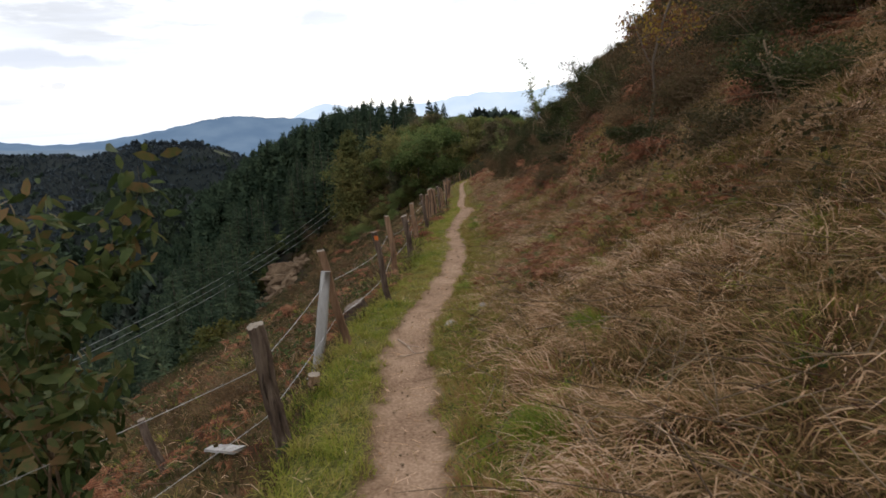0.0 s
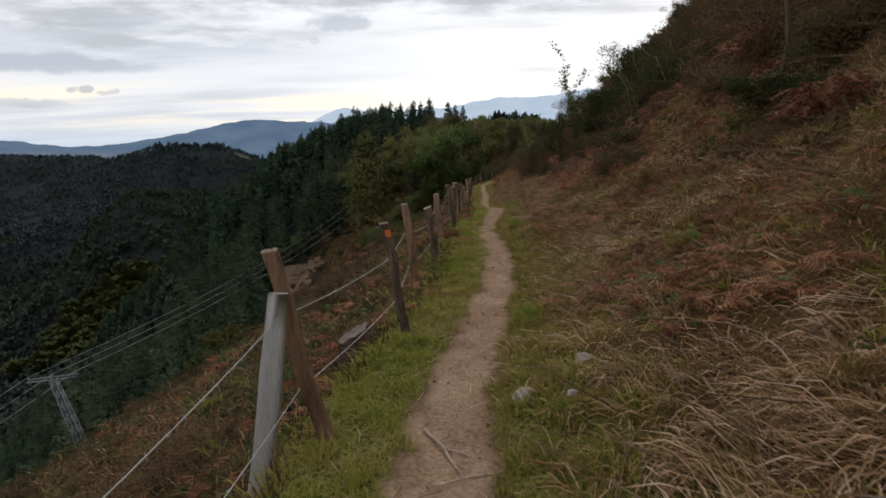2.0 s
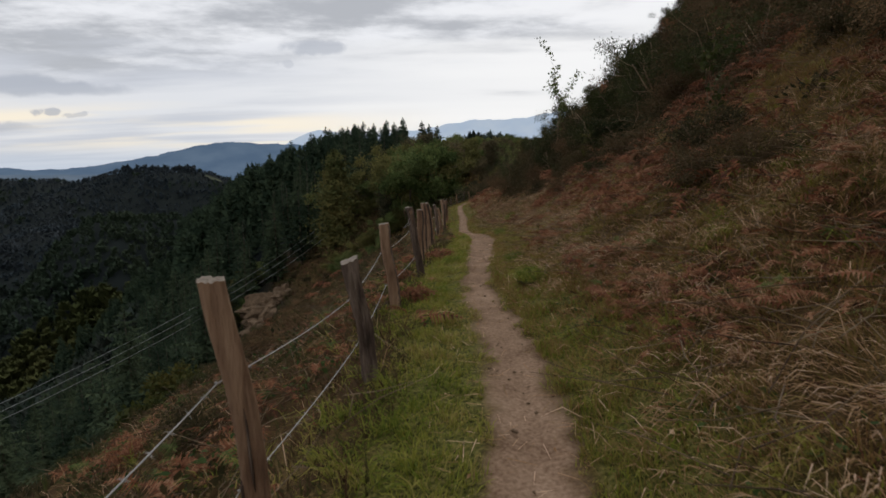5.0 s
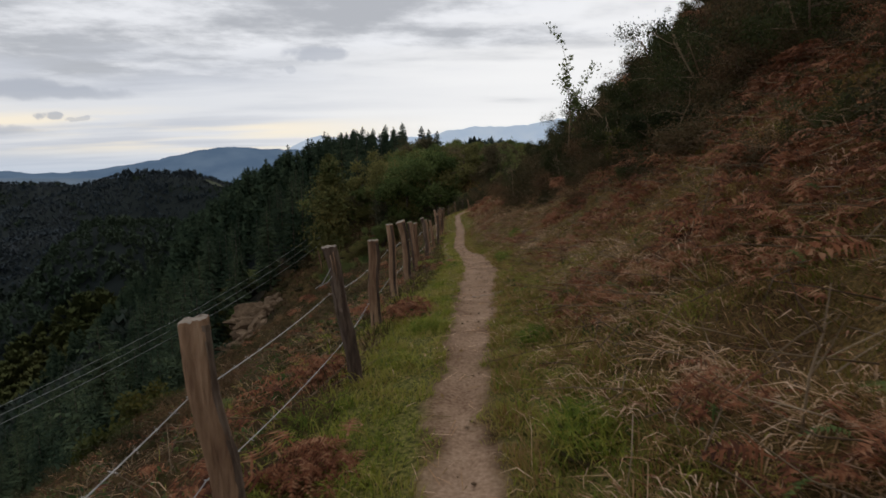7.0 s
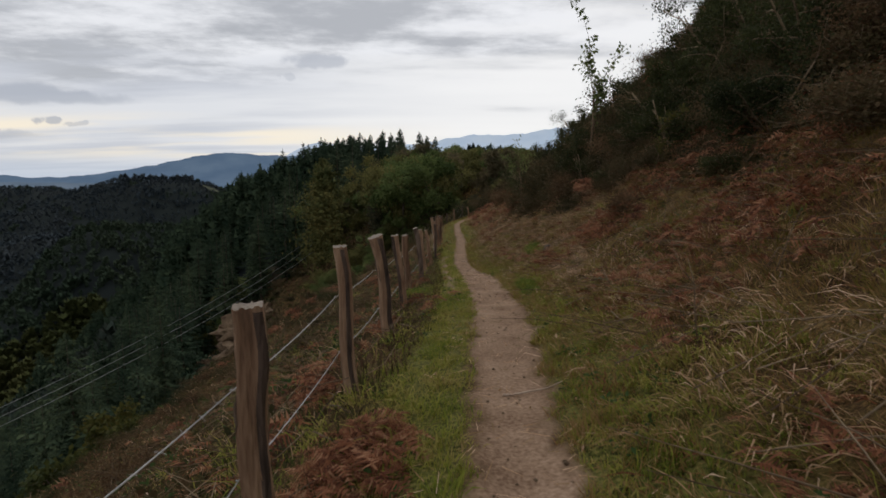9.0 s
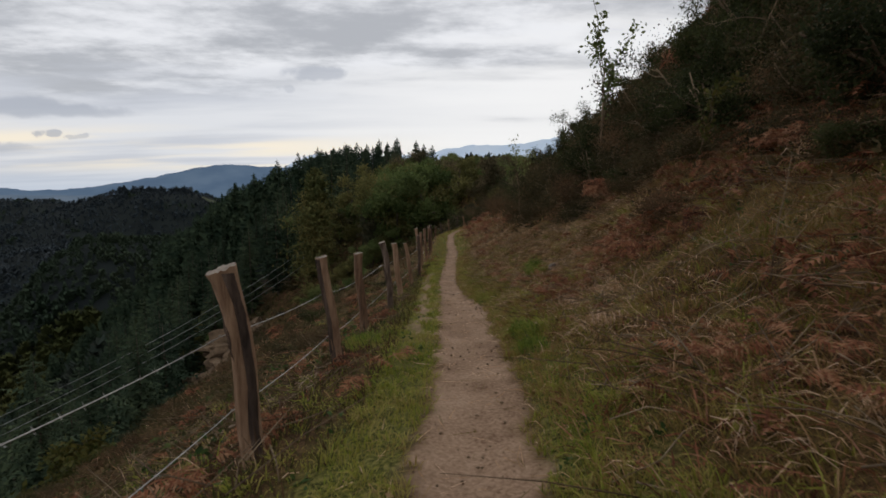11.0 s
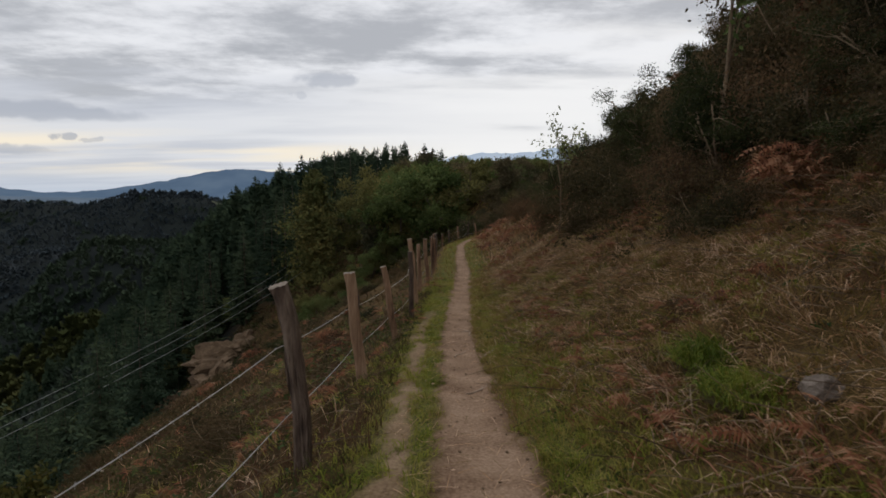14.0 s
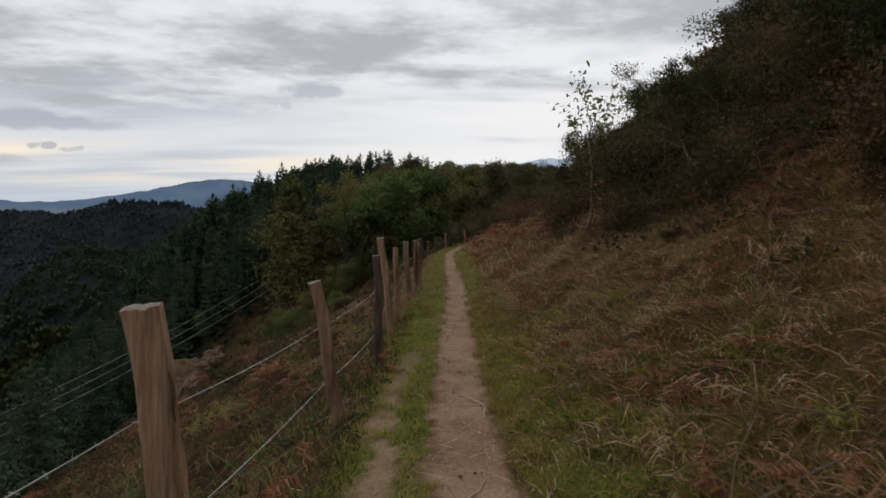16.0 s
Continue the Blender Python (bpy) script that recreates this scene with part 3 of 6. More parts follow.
# ---------------------------------------------------------------- fence
# base x, y; top x, y, z; width; 1: still in bark
POSTS = [(-0.84, 2.71, -0.98, 2.71, 1.39, 0.125, 1), (-0.68, 4.58, -0.93, 4.58, 1.51, 0.10, 0), (-0.45, 6.57, -0.63, 6.57, 1.34, 0.092, 1), (-0.50, 8.40, -0.64, 8.40, 1.29, 0.11, 0),
         (-0.33, 10.12, -0.47, 10.12, 1.03, 0.12, 1), (-0.30, 11.97, -0.42, 11.97, 1.06, 0.13, 0), (-0.07, 13.59, -0.245, 13.59, 1.09, 0.10, 1), (-0.13, 15.23, -0.14, 15.23, 0.91, 0.13, 0),
         (-0.07, 16.95, -0.12, 16.95, 0.89, 0.11, 0), (0.015, 19.04, -0.115, 19.04, 0.72, 0.135, 0), (0.08, 21.36, -0.08, 21.36, 0.47, 0.135, 0)]
POSTS_B = [(0.03, 23.68, -0.06, 23.68, 0.21, 0.12, 0), (0.22, 25.91, 0.06, 25.91, 0.13, 0.12, 1), (0.26, 28.33, 0.11, 28.33, -0.15, 0.155, 0),
           (0.45, 30.59, 0.25, 30.59, -0.39, 0.12, 0), (0.60, 32.4, 0.57, 32.4, -0.35, 0.10, 1), (0.62, 34.3, 0.44, 34.3, -0.27, 0.11, 0), (0.60, 36.3, 0.55, 36.3, -0.58, 0.12, 0),
           (0.78, 38.2, 0.66, 38.2, -0.60, 0.13, 0), (0.90, 40.2, 0.82, 40.2, -0.70, 0.13, 0)]
FAR_POSTS = [(0.95, 42.4), (0.9, 44.6), (0.95, 47), (0.9, 49.6), (0.85, 52.2), (0.8, 54.8), (1.2, 56.6), (1.75, 58), (2.4, 59.3), (3.1, 60.4), (3.8, 61.2)]


# how each post is cut: squareness, flare of the head, sideways bend, tilt of the cut, its bark slab (from angle, to angle)
CUTS = {0: (0.2, 0.0, 0.02, 0.2, None), 1: (0.9, 0.0, 0.0, 0.15, None), 2: (0.5, 0.05, 0.015, 0.1, None), 3: (0.8, 0.0, 0.01, -0.1, None), 4: (0.3, 0.1, 0.02, 0.3, None),
        5: (1.0, 0.02, 0.0, 0.12, (-0.6, 0.5)), 6: (0.2, 0.12, 0.03, 0.1, None), 7: (0.9, 0.0, 0.0, 0.05, (-0.9, -0.3)), 8: (0.6, 0.0, 0.01, 0.1, (-1.4, -0.8)), 9: (0.3, 0.28, 0.05, 0.3, (-1.2, -0.4)),
        10: (1.0, 0.05, 0.0, 0.2, (3.0, 4.6)), 11: (0.3, 0.12, -0.015, 0.1, None), 12: (0.1, 0.10, 0.10, 0.25, None), 13: (1.0, 0.06, 0.015, 0.1, None), 14: (0.7, 0.0, 0.02, 0.2, None)}
skins = {}


def fence_post(bx, by, tx, ty, tz, w, bark, seed):
    """A split or round post: grooves and knots run along it, the head is sawn aslant."""
    gen = np.random.default_rng(seed)
    square, flare, bend, tilt, slab = CUTS.get(seed - 100, (gen.uniform(0.1, 0.9), gen.uniform(0, 0.1), gen.uniform(-0.02, 0.03), gen.uniform(-0.2, 0.25), None))
    bz = land_at(bx, by) - 0.12
    h = tz - bz
    base = thing("fence_post", pose(bx, by, bz), "weathered split chestnut fence post " + ("with its bark on" if bark else "with bare grey-brown faces"), "fence post", "posts of the wire fence")
    lean = np.array([tx - bx, ty - by, 0])
    sides, rings = 36, 20
    th = np.arange(sides) * 2 * np.pi / sides
    p, rot = 2 + 5 * square, gen.uniform(0.1, 0.45)
    c, n = np.abs(np.cos(th - rot)), np.abs(np.sin(th - rot)) / (0.8 if square > 0.6 else 0.95)
    prof = 0.5 * w / (1 + 0.25 * square) * (c ** p + n ** p) ** (-1 / p)
    s = np.linspace(0, 1, rings)
    rad = prof[None] * (1.06 - 0.10 * s[:, None]) * (1 + flare * np.clip((s[:, None] - 0.78) / 0.22, 0, 1) ** 1.5)
    # grooves, ridges and knots
    skin = np.zeros((rings, sides))
    for _ in range(22 if bark else 10):
        a, dep, wd = gen.uniform(0, 6.28), gen.uniform(0.06, 0.16) * (1.7 if bark else 1), gen.uniform(0.07, 0.15)
        q0, q1 = gen.uniform(-0.3, 0.5), gen.uniform(0.55, 1.4)
        mid = a + 0.22 * np.sin(s * gen.uniform(2, 7) + gen.uniform(0, 6))
        gap = np.abs((th[None] - mid[:, None] + np.pi) % (2 * np.pi) - np.pi)
        skin -= dep * np.exp(-(gap / wd) ** 2) * ((s > q0) & (s < q1))[:, None]
    for _ in range(2):
        a, q = gen.uniform(0, 6.28), gen.uniform(0.3, 0.9)
        gap = np.abs((th[None] - a + np.pi) % (2 * np.pi) - np.pi)
        skin += 0.16 * np.exp(-(gap / 0.3) ** 2 - ((s[:, None] - q) / 0.05) ** 2)
    skin[-1] *= 0.35
    rad = rad * (1 + skin + gen.normal(0, 0.04 if bark else 0.012, (rings, sides)))
    axis = lean[None] * s[:, None] + np.array([[0, 0, h]]) * s[:, None] + np.array([[1.0, 0.3, 0]]) * (bend * (s - s ** 5) + 0.008 * np.sin(s * 9 + seed))[:, None]
    ring = axis[:, None] + np.stack([rad * np.cos(th), rad * np.sin(th), 0 * rad], 2)
    ring[-1, :, 2] += tilt * (ring[-1, :, 0] - lean[0]) + 0.5 * abs(tilt) * (ring[-1, :, 1] - lean[1]) + gen.uniform(-0.006, 0.006, sides)
    v = ring.reshape(-1, 3)
    t = []
    for i in range(rings - 1):
        for k in range(sides):
            a, b = i * sides + k, i * sides + (k + 1) % sides
            t += [(a, b, a + sides), (b, b + sides, a + sides)]
    part("shaft", Geo().add(v, t).mesh("shaft", M_POSTBARK if bark else M_POST), base)
    top = ring[-1]
    mid = top.mean(0) + np.array([0, 0, 0.004])
    inner = mid + (top - mid) * 0.55 + gen.normal(0, 0.002, (sides, 3))
    t = [(k, (k + 1) % sides, sides + k) for k in range(sides)] + [((k + 1) % sides, sides + (k + 1) % sides, sides + k) for k in range(sides)] + [(sides + k, sides + (k + 1) % sides, 2 * sides) for k in range(sides)]
    part("cut_top", Geo().add(np.concatenate([top, inner, mid[None]]), t).mesh("cut_top", M_CUT), base, "pale sawn end grain")

    def at(q, a, out=1.0):
        """A place on the post's skin at a share of its height and an angle."""
        x = q * (rings - 1)
        i, j = min(int(x), rings - 2), int(round(a / 6.28318 * sides)) % sides
        r = (rad[i, j] * (1 - x + i) + rad[i + 1, j] * (x - i)) * out
        return axis[i] * (1 - x + i) + axis[i + 1] * (x - i) + np.array([r * math.cos(a), r * math.sin(a), 0])

    skins[seed - 100] = at
    if slab:
        n, m = 8, 22
        av = np.linspace(slab[0], slab[1], n)
        pts = np.array([[at(q, a + 0.07 * math.sin(q * 17), 1.0 + 0.10 * math.sin(3.14 * j / (n - 1)) + gen.uniform(-0.03, 0.05)) for j, a in enumerate(av)] for q in np.linspace(0.02, 0.985, m)]).reshape(-1, 3)
        t = []
        for i in range(m - 1):
            for j in range(n - 1):
                a = i * n + j
                t += [(a, a + 1, a + n), (a + 1, a + n + 1, a + n)]
        part("bark_slab", Geo().add(pts, t).mesh("bark_slab", M_POSTBARK), base, "strip of dark ridged bark")
    for k in range(9 if bark else 3):
        a0, z0, ln = gen.uniform(0, 6.28), gen.uniform(0.08, 0.7), gen.uniform(0.12, 0.3)
        pts = [at(q, a0 + gen.normal(0, 0.05), 1.0 + gen.uniform(-0.02, 0.12)) for q in np.linspace(z0, min(z0 + ln, 0.97), 5)]
        part("bark_strip", tube(pts, np.array([0.25, 0.9, 1, 0.8, 0.2]) * gen.uniform(0.005, 0.010), 5, rough=0.3, seed=seed + k).mesh("bark_strip", M_POSTBARK), base, "loose strip of dark bark")
    for f in (0.66, 0.28):
        q = (0.12 + (h - 0.12) * f) / h
        c = lean * q + np.array([-0.5 * w * 0.98, -0.005, h * q])
        part("staple", tube([c + (0, -0.014, 0.012), c + (-0.012, 0, 0.004), c + (0, 0.014, -0.004)], 0.003, 4).mesh("staple", M_WIRE), base)
    return [np.array([bx, by, bz]) + lean * q + np.array([-0.5 * w - 0.004, 0, h * q]) for q in ((0.12 + (h - 0.12) * 0.66) / h, (0.12 + (h - 0.12) * 0.28) / h)], base


hooks, posts = [], []
for i, row in enumerate(POSTS + POSTS_B):
    hk, ob = fence_post(*row, 100 + i)
    hooks.append(hk)
    posts.append(ob)
for i, (fx, fy) in enumerate(FAR_POSTS):
    z = land_at(fx, fy)
    hk, ob = fence_post(fx, fy, fx - 0.06 + 0.1 * math.sin(i * 2.3), fy, z + 1.12 + 0.1 * math.sin(i * 1.7), 0.11, i % 2, 300 + i)
    hooks.append(hk)


def barbed_wire(level, label):
    first = np.array(hooks[0][level]) + np.array([-0.75, -2.6, 0.45 if level == 0 else 0.3])
    pts = [first] + [h[level] for h in hooks]
    run, barbs = [], Geo()
    for a, b in zip(pts[:-1], pts[1:]):
        for q in np.linspace(0, 1, 9)[:-1]:
            run.append(a + (b - a) * q - np.array([0, 0, 0.05 * q * (1 - q) * 4 * 0.45]))
        if b[1] < 34:
            n = max(2, int(np.linalg.norm(b - a) / 0.11))
            for k in range(1, n):
                q = k / n
                c = a + (b - a) * q - np.array([0, 0, 0.05 * q * (1 - q) * 4 * 0.45])
                w = rng.normal(size=3)
                w[1] *= 0.3
                w *= 0.019 / np.linalg.norm(w)
                barbs.add([c - w, c + w, c + (0, 0.006, 0.0)], [(0, 1, 2)])
                w = np.cross(w, (0, 1, 0))
                barbs.add([c - w, c + w, c + (0, 0.006, 0.0)], [(0, 1, 2)])
    run.append(pts[-1])
    base = thing("barbed_wire", pose(0, 0, 0), label, "wire", "strands of the fence")
    part("strand", tube(run, 0.0027, 5).mesh("strand", M_WIRE), base)
    tagged(part("barb", barbs.mesh("barb", M_WIRE), base), kind="stuff")


barbed_wire(0, "upper strand of galvanised barbed wire between the posts")
barbed_wire(1, "lower strand of galvanised barbed wire between the posts")

# ---------------------------------------------------------------- trees and shrubs
def conifer_meshes(seed, height=16.0, spread_=2.9, whorls=34, mat=None, top=0.66, ragged=0.35, low=0.08, full=1.0, leafy=0.0):
    """A conifer: whorls of drooping branches, each hung with short sprays."""
    gen = np.random.default_rng(seed)
    trunk = tube([(0, 0, -1.0), (0.05, 0, height * 0.4), (0, 0.04, height * 0.75), (0, 0, height * 0.97)], [0.24, 0.17, 0.08, 0.02], 7, rough=0.1, seed=seed)
    g, sprays = Geo(), []
    for w in range(whorls):
        f = w / (whorls - 1)
        reach = (spread_ * (1 - f) ** top * (0.6 + 0.4 * min(1, f * 5)) + 0.28) * gen.uniform(1 - ragged, 1 + 0.5 * ragged)
        n = int((10 - 4 * f) * full)
        for k in range(n):
            a = k * 6.2832 / n + w * 0.7 + gen.normal(0, 0.25)
            L_ = reach * gen.uniform(0.55, 1.15)
            z = height * (low + (0.985 - low) * f) + gen.uniform(-0.6, 0.6) * height / whorls
            out, sd = np.array([math.cos(a), math.sin(a), 0]), np.array([-math.sin(a), math.cos(a), 0])
            droop = gen.uniform(0.0, 0.45)
            segs = 6
            for j in range(segs):
                s0, s1 = j / segs, (j + 1) / segs
                p0 = out * L_ * s0 + np.array([0, 0, z + L_ * (0.2 * s0 - droop * s0 * s0)])
                p1 = out * L_ * s1 + np.array([0, 0, z + L_ * (0.2 * s1 - droop * s1 * s1)])
                sprays += [p0, (p0 + p1) / 2, p1 + sd * L_ * 0.1, p1 - sd * L_ * 0.1]
                if leafy:
                    continue
                wd = (L_ * 0.26 * (1 - 0.6 * s0) + 0.07) * full ** 0.5
                for sg in (-1, 1):
                    q = gen.uniform(0.5, 1.3)
                    tip = p0 + sd * sg * wd * q + out * wd * gen.uniform(0.2, 0.9) - np.array([0, 0, wd * gen.uniform(-0.1, 0.7)])
                    g.add([p0, p0 + (p1 - p0) * 0.75, tip], [(0, 1, 2)])
                g.add([p0, p1 - np.array([0, 0, wd * gen.uniform(0.2, 0.7)]), p1 + np.array([0, 0, 0.03])], [(0, 1, 2)])
    if leafy:
        c = np.array(sprays)
        c = c + gen.normal(0, 0.22, c.shape)
        leaf_cloud(c, 0 * c + np.array([0, 0, -0.4]), leafy, g, 1.8)
    for k in range(6):
        a = k * 1.05
        zt = height * (1.0 - 0.012 * k)
        g.add([(0, 0, zt + 0.35), (0.3 * math.cos(a), 0.3 * math.sin(a), zt - 0.25), (0.12 * math.cos(a + 1), 0.12 * math.sin(a + 1), zt - 0.5)], [(0, 1, 2)])
    return trunk.mesh("trunk", M_BARK, True), g.mesh("crown", mat or M_NEEDLE)


def limb_tree(seed, height, spread_, leaf, leaves, leaf_mat, bark, lean=(0, 0), stems=1, levels=3, thick=0.03, low=0.25, upright=0.5, gather=1.0, oval=False):
    """A broad-leaved tree or shrub: tapered stems, limbs that fork, leaves gathered about the twigs."""
    gen = np.random.default_rng(seed)
    wood, ends = Geo(), []

    def grow(p, d, length, r, level):
        pts = [p]
        for _ in range(4):
            d = d + gen.normal(0, 0.16, 3) + np.array([0, 0, 0.07 * upright])
            d /= np.linalg.norm(d)
            p = p + d * length / 4
            pts.append(p)
        tube(pts, np.linspace(r, r * 0.45, 5), 6 if level == 0 else 4, wood, rough=0.08, seed=seed + level)
        if level >= 1:
            ends.extend([(q, level) for q in pts[1:]])
        if level < levels:
            for _ in range(gen.integers(3, 6) if level == 0 else gen.integers(2, 4)):
                s = gen.uniform(low if level == 0 else 0.3, 1.0)
                i = min(int(s * 4), 3)
                q = pts[i] + (pts[i + 1] - pts[i]) * (s * 4 - i)
                a = gen.uniform(0, 6.283)
                out = np.array([math.cos(a), math.sin(a), 0]) * spread_ / height * 2.2
                dd = d * upright + out + gen.normal(0, 0.2, 3)
                dd /= np.linalg.norm(dd)
                grow(q, dd, length * gen.uniform(0.38, 0.62), r * (1 - 0.5 * s) * 0.62, level + 1)

    for s in range(stems):
        a = gen.uniform(0, 6.283)
        k = 0.0 if stems == 1 else 0.35 * spread_ / height * 2
        d = np.array([lean[0] + k * math.cos(a), lean[1] + k * math.sin(a), 1.0])
        grow(np.array([0.1 * k * math.cos(a), 0.1 * k * math.sin(a), -0.08]), d / np.linalg.norm(d), height * 0.75 * gen.uniform(0.75, 1.05), thick, 0)
    e = np.array([q for q, l in ends])
    wgt = np.array([l for q, l in ends], float)
    pick = gen.choice(len(e), leaves, p=wgt / wgt.sum())
    c = e[pick] + gen.normal(0, 1, (leaves, 3)) * spread_ * 0.10 * gather
    g = Geo()
    leaf_cloud(c, np.array([0, 0, 0.15]) + 0 * c, leaf, g, 2.0 if oval else 1.6, oval)
    return wood.mesh("trunk", bark, True), g.mesh("crown", leaf_mat)


def plant(name, meshes, place, label, category, group="", parts=("trunk", "crown")):
    base = thing(name, place, label, category, group)
    for nm, me in zip(parts, meshes):
        part(nm, me, base)
    return base


def turned(x, y, z, s, a, sz=1.0):
    return Matrix.LocRotScale((x, y, z), Euler((0, 0, a)), (s, s, s * sz))


def d_of(x, y):
    return float(x - centre(np.array([y]))[0])


def screens(x, y, top):
    """Would a tree of that top stand before the larch or the yellowing wood, which rise clear of their neighbours?"""
    b, r = math.degrees(math.atan2(x - 0.5, y - 10)), math.hypot(x - 0.5, y - 10)
    up = math.degrees(math.atan2(top - 1.5, r))
    if y < 98 and -14.5 < b < -7.6 and up > -8.0 + 0.5 * abs(b + 11):
        return True
    if y < 95 and -25 < b < -15 and up > -18.5:
        return True
    return y < 190 and -44 < b < -31.5 and up > np.interp(b, [-43, -40, -36, -33, -31], [-20, -19, -17, -14.5, -14])


# spruces on the spur and in the gully below the path
spruce = [plant("spruce_tree", conifer_meshes(11 + i, 16 + i, 3.1 + 0.5 * i, 34, top=(0.6, 0.75, 0.5)[i], ragged=(0.3, 0.45, 0.5)[i]), pose(-30 - 9 * i, 104 + 8 * i, land_at(-30 - 9 * i, 104 + 8 * i)), "tall dark green spruce on the wooded slope", "tree", "spruces of the plantation") for i in range(3)]
gen = np.random.default_rng(5)
spots, tries = [], 0
while len(spots) < 620 and tries < 60000:
    tries += 1
    y = 74 + 150 * gen.random() ** 1.1
    x = -150 + 160 * gen.random()
    d = d_of(x, y)
    if d > (-12 if y < 105 else 26 if y > 150 else 2) or d < -115 or x > 12:
        continue
    if y < 150 and d > -26 - 0.1 * (y - 74) and gen.random() < 0.55:
        continue
    if math.hypot(x + 16.5, y - 95) < 9 or any((x - a) ** 2 + (y - b) ** 2 < 2.5 ** 2 for a, b in spots):
        continue
    spots.append((x, y))
spots.sort(key=lambda p: p[1])
stand = Geo()


def light_crown(seed, height):
    """A conifer's crown with fewer sprays, as loose triangles."""
    gen, out = np.random.default_rng(seed), []
    for w in range(24):
        f = w / 23
        for k in range(7):
            a, L_ = k * 0.9 + w * 0.7 + gen.normal(0, 0.2), (3.3 * (1 - f) ** 0.6 + 0.55) * gen.uniform(0.5, 1.15)
            o, sd = np.array([math.cos(a), math.sin(a), 0]), np.array([-math.sin(a), math.cos(a), 0])
            z = height * (0.08 + 0.9 * f) + gen.uniform(-0.4, 0.4)
            for q0, q1 in ((0.0, 0.5), (0.45, 1.0)):
                p0, p1 = o * L_ * q0 + (0, 0, z), o * L_ * q1 + (0, 0, z + (0.35 * f - 0.25) * L_ * q1)
                for sg in (-1, 1):
                    out += [p0, p1, p0 + sd * sg * L_ * 0.25 * gen.uniform(0.6, 1.3) + o * L_ * 0.2 - (0, 0, L_ * gen.uniform(0.1, 0.6))]
    out += [(0, 0, height + 0.4), (0.3, 0, height - 0.9), (-0.2, 0.2, height - 0.9)]
    return np.array(out)


light = [light_crown(91, 16.5), light_crown(92, 17.5)]
for i, (x, y) in enumerate(spots):
    # the stand's top falls off towards the valley
    crest = np.interp(math.degrees(math.atan2(x, y - 10)), [-40, -21, -18, -16, -13.5, -11, -7, -3, 0, 1.5, 5, 12], [-6, -0.4, 1.2, 2.0, 3.0, 4.0, 4.6, 4.9, 4.9, 4.2, 3.2, 2.6])
    room = 1.5 + math.hypot(x, y - 10) * math.tan(math.radians(crest + gen.uniform(-0.75, 0.12))) - land_at(x, y)
    h = min(gen.uniform(11, 17), room)
    if y > 150 and crest > -2:
        h = min(max(h, room), 22)
    if h < 4 or screens(x, y, land_at(x, y) + h):
        continue
    s = h / (16.5 + i % 3)
    if i < 265:
        copy_thing(spruce[i % 3], turned(x, y, land_at(x, y) - 0.3, max(s, 0.55), gen.uniform(0, 6.28), s / max(s, 0.55)))
        continue
    # the rest of the plantation: the same trees in one stand
    a, k = gen.uniform(0, 6.28), max(s, 0.55)
    v = light[i % 2] * np.array([k, k, s])
    stand.add(np.stack([x + v[:, 0] * math.cos(a) - v[:, 1] * math.sin(a), y + v[:, 0] * math.sin(a) + v[:, 1] * math.cos(a), land_at(x, y) - 0.3 + v[:, 2]], 1), np.arange(len(v)).reshape(-1, 3))
tagged(new("spruce_stand", stand.mesh("spruce_stand", M_NEEDLE)), "dark green spruce plantation on the back of the spur", "forest", kind="stuff")
for x, y in ((-27, 52), (-31, 57), (-25, 61), (-36, 60), (-29, 66), (-40, 66), (-34, 72), (-24, 70), (-46, 58), (-44, 74), (-20, 77), (-52, 68)):
    if screens(x, y, land_at(x, y) + 11):
        continue
    copy_thing(spruce[int(x) % 3], turned(x, y, land_at(x, y) - 0.3, gen.uniform(0.6, 0.85), gen.uniform(0, 6.28), 1.0))

plant("larch_tree", conifer_meshes(31, 16.0, 5.6, 46, M_LARCH, top=0.5, ragged=0.45, low=0.02, full=1.5, leafy=0.27), pose(-16.5, 95, land_at(-16.5, 95) - 0.4), "broad yellow-green larch below the fence's far end", "tree")

broad = [plant("broadleaf_tree", limb_tree(40 + i, 8.5, 4.8, 0.22, 9500, (M_LEAF_GREEN, M_LEAF_OLIVE, M_LEAF_DULL)[i], M_BARK, stems=3, thick=0.2, low=0.12, gather=0.85), pose(-19 + 5 * i, 108 + 4 * i, land_at(-19 + 5 * i, 108 + 4 * i)),
               "rounded broadleaf tree turning in autumn", "tree", "broadleaf trees on the spur") for i in range(3)]
gen = np.random.default_rng(17)
n = 0
while n < 135:
    y = 61 + 80 * gen.random() ** 1.3
    x = -26 + 42 * gen.random()
    d = d_of(x, y)
    if d < -19 or x > 15 or (y < 70 and d < 3.2) or math.hypot(x + 16.5, y - 95) < 7:
        continue
    n += 1
    s = gen.uniform(0.5, 1.0) * (0.42 if y < 75 else 0.6 if y < 95 else 0.85) * (0.6 if x > 1 else 1)
    if screens(x, y, land_at(x, y) + 8 * s):
        continue
    copy_thing(broad[(0, 1, 0, 1, 2)[n % 5]], turned(x, y, land_at(x, y) - 0.2, s, gen.uniform(0, 6.28), gen.uniform(0.8, 1.15)))
